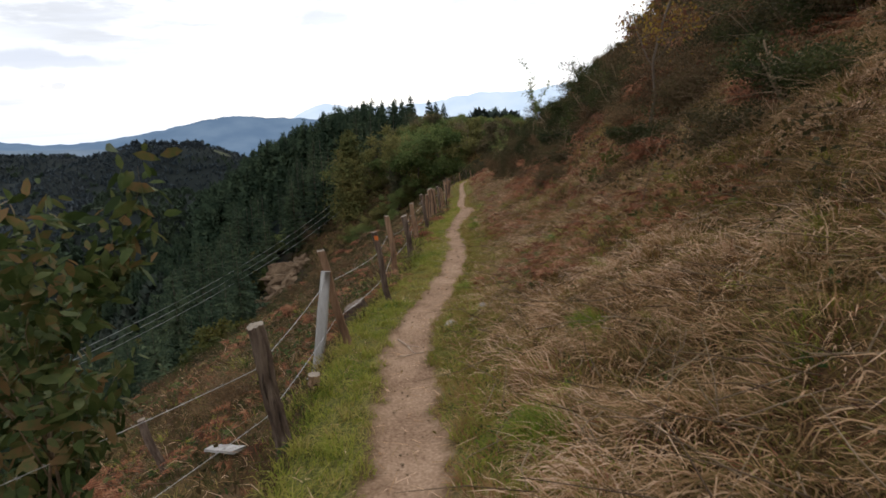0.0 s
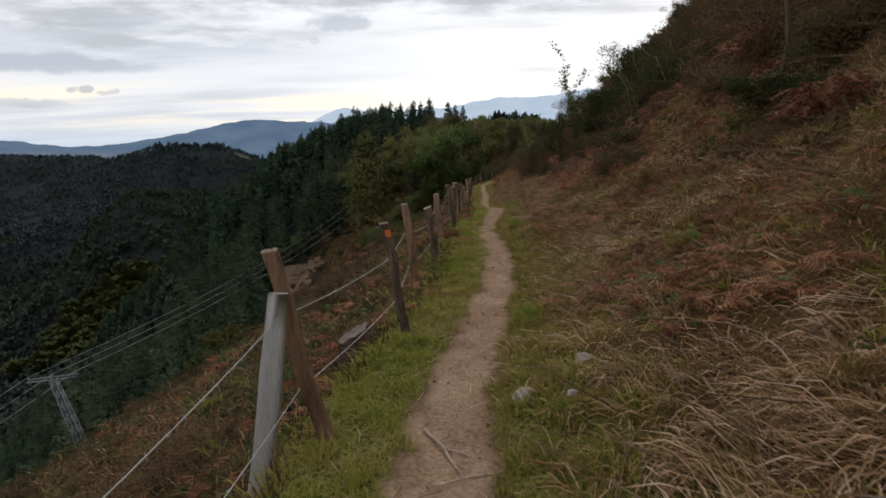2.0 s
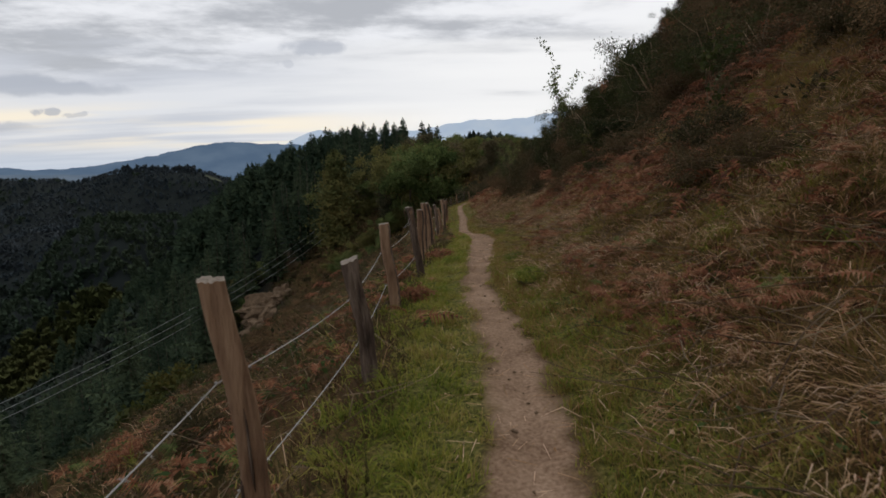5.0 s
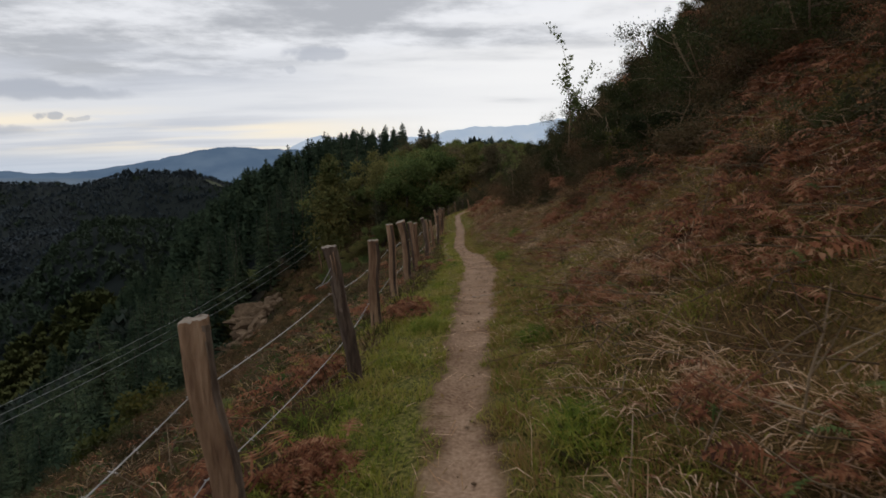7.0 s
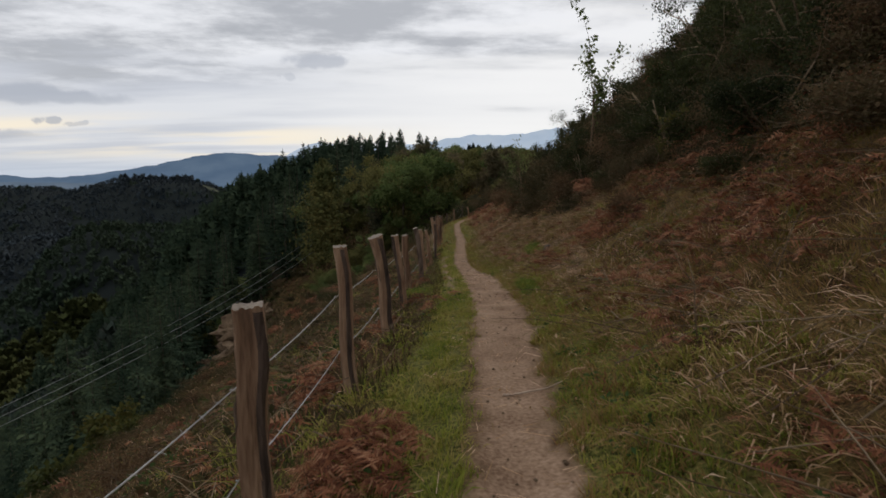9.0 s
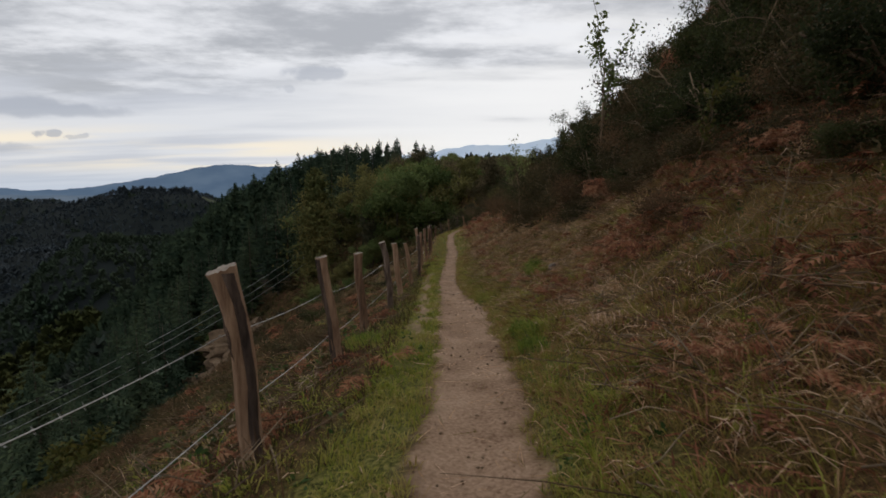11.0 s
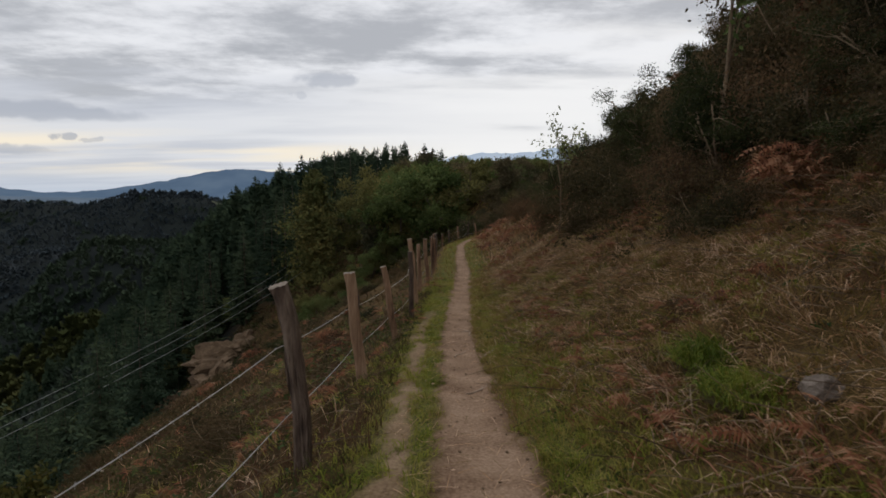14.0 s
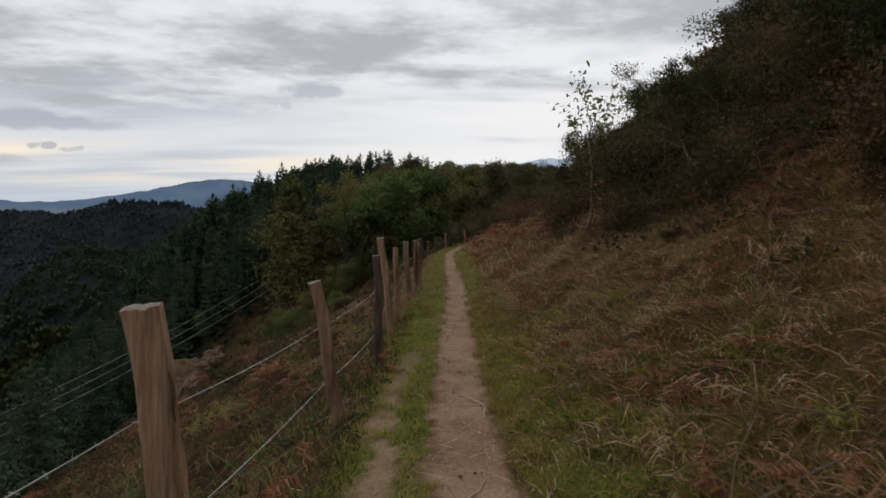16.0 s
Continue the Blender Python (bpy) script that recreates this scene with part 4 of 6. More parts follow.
# rounded trees close the view at the path's end
gen = np.random.default_rng(19)
for i in range(64):
    x, y = -5 + 24 * gen.random(), 80 + 26 * gen.random()
    crest = np.interp(math.degrees(math.atan2(x, y - 10)), [-5, 0, 3, 7, 12, 16], [3.4, 3.9, 3.7, 3.4, 3.2, 3.6]) - 1.3 * gen.random() ** 2
    h = min(1.5 + math.hypot(x, y - 10) * math.tan(math.radians(crest)) - land_at(x, y), 9)
    if h > 1.6 and math.hypot(x + 16.5, y - 95) > 8:
        s = h / 8.2
        copy_thing(broad[(0, 1, 0, 1, 1, 2)[i % 6]], turned(x, y, land_at(x, y) - 0.2, max(s, 0.42), gen.uniform(0, 6.28), s / max(s, 0.42)))
gen = np.random.default_rng(18)
for i in range(170):
    y, d = 12 + 120 * gen.random(), -25 - 55 * gen.random()
    x = float(centre(np.array([y]))[0]) + d
    if (y < 62 and -66 < x) or screens(x, y, land_at(x, y) + 5.5):
        continue
    copy_thing(broad[i % 3], turned(x, y, land_at(x, y) - 0.2, gen.uniform(0.45, 0.8), gen.uniform(0, 6.28), gen.uniform(0.7, 1.0)))

yellow = plant("yellowing_thicket", limb_tree(50, 3.4, 3.0, 0.26, 1500, M_LEAF_YELLOW, M_BARK, stems=5, thick=0.06, low=0.1), pose(-21.5, 42, land_at(-21.5, 42)), "yellow-green thicket on the slope below the fence", "shrub", "yellowing thickets")
for x, y, s in ((-18.5, 44, 0.7), (-24, 52, 1.1)):
    copy_thing(yellow, turned(x, y, land_at(x, y) - 0.1, s, x * 1.7, 0.95))

golden = plant("yellowing_tree", limb_tree(51, 9.0, 6.0, 0.24, 9000, M_LEAF_YELLOW, M_BARK, stems=4, thick=0.17, low=0.1, gather=1.3), pose(-52, 100, land_at(-52, 100)), "rounded tree with yellow-green autumn leaves", "tree", "yellowing trees in the gully")
golden.matrix_basis = turned(-55, 105, land_at(-55, 105) - 0.3, 0.62, 0.4, 1.0)
for x, y, s in ((-58, 112, 0.6), (-62, 118, 0.7)):
    copy_thing(golden, turned(x, y, land_at(x, y) - 0.3, s, x * 1.3, 0.95))


def crowns(x, y, h, w, gen, m=14):
    """Far crowns, each a loose clump of leafy sprays about a pointed or rounded shape."""
    n = len(x)
    f = gen.random((n, m)) ** 0.8
    a = gen.uniform(0, 6.283, (n, m))
    r = w[:, None] * np.sqrt(np.clip(1 - f ** 1.6, 0.02, 1)) * gen.uniform(0.55, 1.1, (n, m))
    c = np.stack([x[:, None] + r * np.cos(a), y[:, None] + r * np.sin(a), (land(x, y) - 0.5)[:, None] + h[:, None] * (0.1 + 0.9 * f)], 2)
    size = (np.sqrt(w * h) * (0.62 if m > 20 else 0.85))[:, None, None]
    v = []
    for k in range(3):
        b = a + k * 2.0944 + gen.uniform(-0.5, 0.5, (n, m))
        v.append(c + size * np.stack([0.5 * np.cos(b), 0.5 * np.sin(b), (0.55 if k == 0 else -0.3) * gen.uniform(0.5, 1.3, (n, m))], 2))
    return Geo().add(np.stack(v, 2).reshape(-1, 3), np.arange(n * m * 3).reshape(-1, 3))


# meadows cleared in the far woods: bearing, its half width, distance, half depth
MEADOWS = ((-22.7, 0.8, 1330, 9),)


def in_meadow(az, r):
    hit = np.zeros(len(az), bool)
    for b, hb, c, hc in MEADOWS:
        hit |= ((az - b) / hb) ** 2 + ((r - c) / hc) ** 2 < 1
    return hit


def far_woods():
    """Woods on the far hills, in stands of one kind, the farthest tinted for haze."""
    gen = np.random.default_rng(23)
    n = 34000
    r = 190 + 1750 * gen.random(n) ** 1.2
    az = gen.uniform(-50, 8, n)
    a = np.radians(az)
    x, y = r * np.sin(a), r * np.cos(a)
    keep = (wave(x, y, 130, 11.0) + 0.5 * wave(x, y, 47, 4.0) > -1.15) & ~in_meadow(az, r)
    x, y, r, az = x[keep], y[keep], r[keep], az[keep]
    stand = wave(x, y, 150, 2.0) + 0.4 * wave(x, y, 60, 9.0)
    gold = np.hypot((x + 262) / 34, (y - 362) / 66) < 1.0 + 0.2 * wave(x, y, 30, 3.0)
    pale = (np.hypot((x + 300) / 150, (y - 520) / 150) < 1.0) | (stand > 0.75)
    pale &= ~gold
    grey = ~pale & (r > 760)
    dark = ~pale & ~grey & ~gold
    # haze is put into the leaf colours: dark lightened, grey turned blue-grey
    for sel, name, label, cols, lo, hi in (
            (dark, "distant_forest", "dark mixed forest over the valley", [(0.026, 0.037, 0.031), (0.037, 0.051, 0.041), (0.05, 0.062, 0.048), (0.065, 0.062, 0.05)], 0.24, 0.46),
            (gold, "yellowing_forest", "yellow-green autumn wood on a low spur", [(0.042, 0.052, 0.020), (0.062, 0.070, 0.025), (0.085, 0.082, 0.030)], 0.45, 0.65),
            (pale, "broadleaf_forest", "paler green broadleaf wood on a low hill", [(0.032, 0.050, 0.033), (0.046, 0.066, 0.041), (0.064, 0.080, 0.048)], 0.32, 0.5),
            (grey, "hilltop_forest", "conifer forest on the far hills, tinted blue-grey for haze", [(0.034, 0.047, 0.057), (0.043, 0.057, 0.066), (0.055, 0.066, 0.072), (0.065, 0.069, 0.07)], 0.28, 0.5)):
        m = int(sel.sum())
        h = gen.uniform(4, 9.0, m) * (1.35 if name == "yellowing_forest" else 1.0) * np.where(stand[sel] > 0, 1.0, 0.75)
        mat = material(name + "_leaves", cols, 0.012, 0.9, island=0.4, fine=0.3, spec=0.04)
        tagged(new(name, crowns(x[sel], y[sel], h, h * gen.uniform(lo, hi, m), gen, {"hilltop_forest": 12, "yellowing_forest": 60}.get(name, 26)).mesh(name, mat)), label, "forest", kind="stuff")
    # a row of tall pines along the far hill's top, in the haze-tinted leaves
    m = 110
    az = np.radians(gen.uniform(-30.5, -24.2, m))
    r = 1400 + gen.normal(0, 25, m)
    h = gen.uniform(9, 17, m)
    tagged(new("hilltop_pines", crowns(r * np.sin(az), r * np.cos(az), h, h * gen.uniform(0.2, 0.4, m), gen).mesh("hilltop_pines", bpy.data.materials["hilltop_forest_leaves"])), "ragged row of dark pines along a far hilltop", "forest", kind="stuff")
    meadow = material("far_meadow", [(0.045, 0.055, 0.03), (0.065, 0.07, 0.04), (0.09, 0.08, 0.055)], 0.02, 0.95, fine=0.2)
    for b, hb, c, hc in MEADOWS:
        u, q = np.meshgrid(np.linspace(0, 2 * np.pi, 28, endpoint=False), np.linspace(0.02, 1, 6))
        a, rr = np.radians(b + hb * q * np.cos(u) * (1 + 0.25 * np.sin(2 * u + b))), c + hc * q * np.sin(u) * (1 + 0.4 * np.sin(3 * u))
        x, y = rr * np.sin(a), rr * np.cos(a)
        v = np.stack([x.ravel(), y.ravel(), land(x, y).ravel() + 2.0], 1)
        t = []
        for i in range(5):
            for j in range(28):
                p, e = i * 28 + j, i * 28 + (j + 1) % 28
                t += [(p, e, e + 28), (p, e + 28, p + 28)]
        tagged(new("meadow", Geo().add(v, t).mesh("meadow", meadow, True)), "pale open meadow among the far woods", "meadow", kind="structure")


far_woods()

# shrubs of the upper slope
def bracken_clump(x, y):
    """A stand of dead bracken: arching fronds on thin stalks about one root."""
    gen = np.random.default_rng(66)
    base = thing("bracken_clump", pose(x, y, land_at(x, y)), "clump of standing dead brown bracken on the bank", "bracken", "bracken clumps of the bank")
    g, w = Geo(), Geo()
    a = gen.uniform(0, 6.28, 150)
    r = 0.55 * np.sqrt(gen.random(150))
    foot = np.stack([r * np.cos(a), r * np.sin(a), gen.uniform(0.05, 0.5, 150) * (1.1 - r)], 1)
    fronds(foot, gen.uniform(0.25, 0.5, 150), gen.uniform(0, 6.28, 150), g, 10, 1.0)
    for p in foot[:60]:
        tube([p * np.array([0.6, 0.6, 0]) - (0, 0, 0.05), p], [0.005, 0.003], 3, w)
    part("stem", w.mesh("stem", M_TWIG), base)
    part("foliage", g.mesh("foliage", M_BRACKEN), base)
    return base


shrub = [plant("gorse_bush", limb_tree(60, 1.25, 1.35, 0.024, 11000, M_GORSE, M_TWIG, stems=9, thick=0.018, low=0.1, gather=0.5), pose(6.2, 4, land_at(6.2, 4)), "dense dark green gorse bush on the bank", "shrub", "bushes of the upper bank"),
         plant("heath_bush", limb_tree(61, 0.95, 1.4, 0.022, 10000, M_HEATH, M_TWIG, stems=11, thick=0.012, low=0.1, gather=0.5), pose(5.6, 6, land_at(5.6, 6)), "low brown heather bush on the bank", "shrub", "bushes of the upper bank"),
         plant("bramble_bush", limb_tree(62, 1.05, 1.5, 0.030, 7500, M_HEATH, M_TWIG, stems=7, thick=0.012, low=0.1, upright=0.3), pose(5.0, 9, land_at(5.0, 9)), "tangled brown bramble bush on the bank", "shrub", "bushes of the upper bank"),
         plant("dry_heath_bush", limb_tree(63, 0.9, 1.5, 0.024, 8000, M_DRYHEATH, M_TWIG, stems=9, thick=0.011, low=0.1, upright=0.4), pose(5.4, 11, land_at(5.4, 11)), "withered red-brown heath bush on the bank", "shrub", "bushes of the upper bank"),
         plant("thorn_bush", limb_tree(64, 1.2, 1.4, 0.024, 3200, M_BRUSH, M_TWIG, stems=10, levels=3, thick=0.012, low=0.1, upright=0.4, gather=0.6), pose(6.0, 13, land_at(6.0, 13)), "half-bare thorn bush with grey twigs on the bank", "shrub", "bushes of the upper bank"),
         bracken_clump(6.4, 15)]
gen = np.random.default_rng(29)
n = 0
placed = []
while n < 430:
    y = -3 + 68 * gen.random()
    lo = 2.6 + 1.0 * smooth(-y, -14, 4)
    d = lo + 34 * gen.random() ** 1.7
    x = float(centre(np.array([y]))[0]) + d
    if gen.random() > 0.30 + 0.7 * smooth(d, lo, lo + 4.0) or (d < 6 and wave(np.array(x), np.array(y), 3.3, 5.0) < -0.1):
        continue
    n += 1
    s = gen.uniform(0.5, 1.0) * (0.55 + 0.6 * smooth(d, 2.5, 8) + 0.5 * smooth(d, 12, 30)) * (1 + 0.35 * smooth(y, 14, 30))
    copy_thing(shrub[gen.choice(6, p=(0.19, 0.17, 0.16, 0.16, 0.16, 0.16))], turned(x, y, land_at(x, y) - 0.05, s, gen.uniform(0, 6.28), gen.uniform(0.75, 1.15)))
for x, y, s in ((5.3, 33.5, 1.5), (4.7, 35.2, 1.25), (5.9, 36.5, 1.7), (6.3, 31.5, 1.6), (5.8, 28.6, 1.5), (6.6, 39.5, 2.0), (5.2, 41, 1.5), (6.0, 25.2, 1.6), (7.0, 22.5, 1.7), (5.4, 21, 1.3), (7.4, 27, 1.9)):
    copy_thing(shrub[int(y * 10) % 3], turned(x, y, land_at(x, y) - 0.05, s * 0.9, x * 3.1, 1.1))
gen = np.random.default_rng(33)
for i in range(210):
    y, d = -6 + 74 * gen.random(), 9 + 34 * gen.random() ** 1.2
    x = float(centre(np.array([y]))[0]) + d
    copy_thing(shrub[(0, 1, 2, 3, 4)[i % 5]], turned(x, y, land_at(x, y) - 0.05, gen.uniform(0.9, 1.7), gen.uniform(0, 6.28), gen.uniform(0.7, 1.1)))
for x, y, s in ((5.1, 30.2, 1.3), (5.6, 30.7, 1.5), (6.3, 30.3, 1.6), (6.6, 33, 1.7), (7.0, 35, 1.8), (4.6, 28.9, 1.0), (7.4, 31.5, 1.9), (8.2, 34, 2.0), (6.9, 29, 1.7), (6.4, 26.4, 1.7), (7.3, 24.6, 2.0), (8.4, 26.5, 2.2), (7.8, 21, 1.9), (6.1, 23, 1.5), (9.2, 29.5, 2.2), (9.0, 23.5, 2.1), (6.8, 19, 1.6), (8.3, 18, 1.9), (7.5, 15.8, 1.6), (9.5, 32, 2.2), (7.2, 37.2, 1.7), (5.6, 43.5, 1.5), (6.4, 46, 1.6), (5.5, 49, 1.5), (6.5, 52, 1.6), (5.9, 55, 1.5), (7.5, 57, 1.7), (6.6, 41.5, 1.6), (7.6, 40, 1.7), (8.4, 42.5, 1.8), (7.0, 44.4, 1.7), (8.0, 46.5, 1.9), (6.9, 48.2, 1.7), (8.8, 38, 1.7), (7.9, 36, 1.6), (9.2, 44, 1.9), (6.2, 38.4, 1.4), (7.2, 33.4, 1.5), (8.4, 50, 1.9)):
    copy_thing(shrub[int(x * 10) % 4], turned(x, y, land_at(x, y) - 0.05, s * 0.82, x * 2.3, 1.18))
gen = np.random.default_rng(35)
for i in range(120):
    x, y = 3.6 + 12 * gen.random(), 58 + 18 * gen.random()
    if d_of(x, y) < 2.0 and y < 64:
        continue
    copy_thing(shrub[(0, 1, 2, 3, 4)[i % 5]], turned(x, y, land_at(x, y) - 0.05, gen.uniform(1.3, 2.3), gen.uniform(0, 6.28), gen.uniform(0.8, 1.2)))
# scattered on the middle of the bank
gen = np.random.default_rng(37)
for i in range(110):
    y, d = -1 + 44 * gen.random(), 2.7 + 4.2 * gen.random() ** 0.7
    x = float(centre(np.array([y]))[0]) + d
    copy_thing(shrub[int(gen.choice(6, p=(0.10, 0.14, 0.16, 0.16, 0.12, 0.32)))], turned(x, y, land_at(x, y) - 0.06, gen.uniform(0.3, 0.8), gen.uniform(0, 6.28), gen.uniform(0.7, 1.0)))
# heath spreads over the upper bank, thicker with its height
gen = np.random.default_rng(38)
n = 0
while n < 400:
    y, d = -2 + 46 * gen.random(), 3.3 + 7.5 * gen.random()
    x = float(centre(np.array([y]))[0]) + d
    if gen.random() > 0.25 + 0.75 * smooth(d, 3.3, 6.0) or wave(np.array(x), np.array(y), 2.7, 21.0) < -0.25:
        continue
    n += 1
    copy_thing(shrub[int(gen.choice(6, p=(0.22, 0.22, 0.14, 0.12, 0.12, 0.18)))], turned(x, y, land_at(x, y) - 0.08, gen.uniform(0.5, 1.15), gen.uniform(0, 6.28), gen.uniform(0.65, 1.05)))
for x, y, s in ((3.0, 12.3, 0.75), (3.5, 12.9, 0.9), (3.3, 11.7, 0.65)):
    copy_thing(shrub[1], turned(x, y, land_at(x, y) - 0.05, s, x * 5, 0.9))
# and below the fence
gen = np.random.default_rng(30)
for i in range(230):
    y = 0 + 74 * gen.random() ** 0.8
    d = -2.6 - 18 * gen.random() ** 1.2
    x = float(centre(np.array([y]))[0]) + d
    copy_thing(shrub[int(gen.choice(6, p=(0.18, 0.16, 0.17, 0.17, 0.16, 0.16)))], turned(x, y, land_at(x, y) - 0.05, gen.uniform(0.35, 0.95) * (1 + 0.6 * smooth(y, 40, 60)), gen.uniform(0, 6.28), gen.uniform(0.6, 1.0)))

for i in range(80):
    y, d = 62 + 38 * gen.random(), -3 - 30 * gen.random()
    x = float(centre(np.array([y]))[0]) + d
    copy_thing(shrub[i % 6], turned(x, y, land_at(x, y) - 0.05, gen.uniform(0.9, 1.9), gen.uniform(0, 6.28), gen.uniform(0.6, 1.0)))

plant("birch_sapling", limb_tree(71, 4.9, 0.32, 0.085, 620, M_LEAF_GREEN, M_TWIG, lean=(0.03, 0), levels=2, thick=0.04, low=0.3, upright=2.0, gather=2.6), pose(5.8, 31.3, land_at(5.8, 31.3)), "slender birch sapling above the bushes, thinly leaved", "tree")
plant("birch_sapling", limb_tree(72, 3.6, 0.6, 0.06, 330, M_LEAF_GREEN, M_TWIG, lean=(-0.05, 0), levels=2, thick=0.03, low=0.4, upright=1.0, gather=1.6, oval=True), pose(4.5, 37.2, land_at(4.5, 37.2)), "young leaning birch with pale green leaves", "tree")
plant("thin_tree", limb_tree(76, 3.5, 1.5, 0.045, 1500, M_LEAF_RUST, M_BARK, lean=(0.03, 0), levels=3, thick=0.034, low=0.35, upright=0.7, gather=0.7), pose(4.32, 9.45, land_at(4.32, 9.45)), "thin grey tree with sparse rust and yellow leaves", "tree")
plant("hazel_sapling", limb_tree(74, 2.95, 0.55, 0.058, 2900, M_LEAF_BROWN, M_TWIG, lean=(-0.04, 0.02), stems=5, levels=2, thick=0.013, low=0.15, upright=1.0, gather=1.0, oval=True), pose(-1.72, 1.5, land_at(-1.72, 1.5)), "leafy sapling with withering green and brown leaves", "sapling")
for x, y, h, sd in ((3.0, 8.3, 1.0, 80), (3.7, 13.4, 1.9, 81), (5.0, 24.2, 1.6, 82)):
    plant("young_sapling", limb_tree(sd, h, 0.35, 0.05, 170, M_LEAF_YELLOW, M_TWIG, levels=2, thick=0.010, low=0.2, upright=1.2, gather=1.2), pose(x, y, land_at(x, y)), "upright young sapling with small yellowish leaves", "sapling")

# ---------------------------------------------------------------- things along the fence and on the path
def brace_plank():
    base = thing("brace_plank", pose(-0.875, 4.50, 1.31), "silver-grey weathered plank leaning on a fence post", "plank")
    a, b = np.array([0, 0, 0.0]), np.array([-0.225, -0.28, -1.57])
    g = Geo()
    gen = np.random.default_rng(3)
    rings = []
    for q in np.linspace(0, 1, 9):
        c = a + (b - a) * q + np.array([0.03 * math.sin(q * 3.1), 0, 0])
        w = 0.048 + 0.006 * math.sin(q * 5)
        for sx, sy in ((-1, -1), (-0.4, -1.15), (0.5, -1.1), (1, -1), (1, 1), (-1, 1)):
            rings.append(c + np.array([sx * w, sy * 0.016, 0]) + gen.normal(0, 0.002, 3))
    t = []
    for i in range(8):
        for k in range(6):
            p, q = i * 6 + k, i * 6 + (k + 1) % 6
            t += [(p, q, p + 6), (q, q + 6, p + 6)]
    t += [(0, k, k + 1) for k in range(1, 5)] + [(48, 48 + k + 1, 48 + k) for k in range(1, 5)]
    part("board", g.add(rings, t).mesh("board", M_PLANK), base)
    c = a + (b - a) * 0.06
    part("nail", tube([c + (0.01, -0.03, 0), c + (0.01, -0.015, 0)], 0.006, 6).mesh("nail", M_WIRE), base)


def fallen_plank(x, y, z_turn, ln, w, th, tilt, mat, name, label):
    z = land_at(x, y)
    base = thing(name, pose(x, y, z + 0.10, tilt, 0, z_turn), label, "plank")
    bm = bmesh.new()
    bmesh.ops.create_cube(bm, size=1)
    for v in bm.verts:
        v.co = Vector((v.co.x * w, v.co.y * ln, v.co.z * th))
    bmesh.ops.subdivide_edges(bm, edges=[e for e in bm.edges if abs((e.verts[0].co - e.verts[1].co).y) > ln * 0.5], cuts=4)
    gen = random.Random(int(x * 100))
    for v in bm.verts:
        v.co += Vector((gen.uniform(-0.006, 0.006), gen.uniform(-0.02, 0.02) if abs(v.co.y) > ln * 0.49 else 0, gen.uniform(-0.004, 0.004)))
    bmesh.ops.bevel(bm, geom=bm.edges[:], offset=0.004, segments=1, affect="EDGES")
    me = bpy.data.meshes.new("board")
    bm.to_mesh(me)
    bm.free()
    me.materials.append(mat)
    part("board", me, base)


def stump():
    x, y = -1.07, 7.45
    z = land_at(x, y)
    base = thing("tree_stump", pose(x, y, z - 0.05, 10, -12, -14), "old grey tree stump with a split sawn top", "stump")
    gen = np.random.default_rng(12)
    k, rings = 16, 5
    th = np.arange(k) * 2 * np.pi / k
    flare = 1 + 0.25 * np.sin(th * 5 + 1) * 0.5
    v = []
    for i, q in enumerate(np.linspace(0, 1, rings)):
        r = (0.25 - 0.08 * q ** 0.6) * (1 + (flare - 1) * (1 - q)) * (1 + 0.07 * gen.uniform(-1, 1, k))
        v.append(np.stack([r * np.cos(th) * 0.85, r * np.sin(th) * 1.55, np.full(k, 0.30 * q) + (0.05 * np.cos(th + 0.8) + gen.uniform(-0.025, 0.02, k) if i == rings - 1 else 0)], 1))
    v = np.concatenate(v)
    t = []
    for i in range(rings - 1):
        for j in range(k):
            p, q = i * k + j, i * k + (j + 1) % k
            t += [(p, q, p + k), (q, q + k, p + k)]
    part("bark", Geo().add(v, t).mesh("bark", M_POSTBARK), base, "dark flaking bark")
    top = v[-k:]
    mid = top * 0.5 + top.mean(0) * 0.5 + np.array([0, 0, 0.02])
    vv = np.concatenate([top, mid, top.mean(0)[None] - np.array([[0, 0, 0.03]])])
    t = []
    for j in range(k):
        n = (j + 1) % k
        t += [(j, n, k + j), (n, k + n, k + j), (k + j, k + n, 2 * k)]
    part("cut_face", Geo().add(vv, t).mesh("cut_face", M_STUMP), base, "grey cracked end grain")


def waymark():
    """Orange paint below the head of a post, worn at its edges."""
    at = skins[2]
    v, t = [], []
    for i, q in enumerate(np.linspace(0.895, 0.952, 5)):
        for j, a in enumerate(np.linspace(-1.75, -0.55, 8)):
            v.append(at(q + 0.006 * math.sin(j * 2.3 + 1) * (i in (0, 4)), a, 1.06))
    for i in range(4):
        for j in range(7):
            p = i * 8 + j
            t += [(p, p + 1, p + 8), (p + 1, p + 9, p + 8)]
    part("waymark_patch", Geo().add(v, t).mesh("waymark_patch", M_ORANGE), posts[2], "orange painted trail mark")


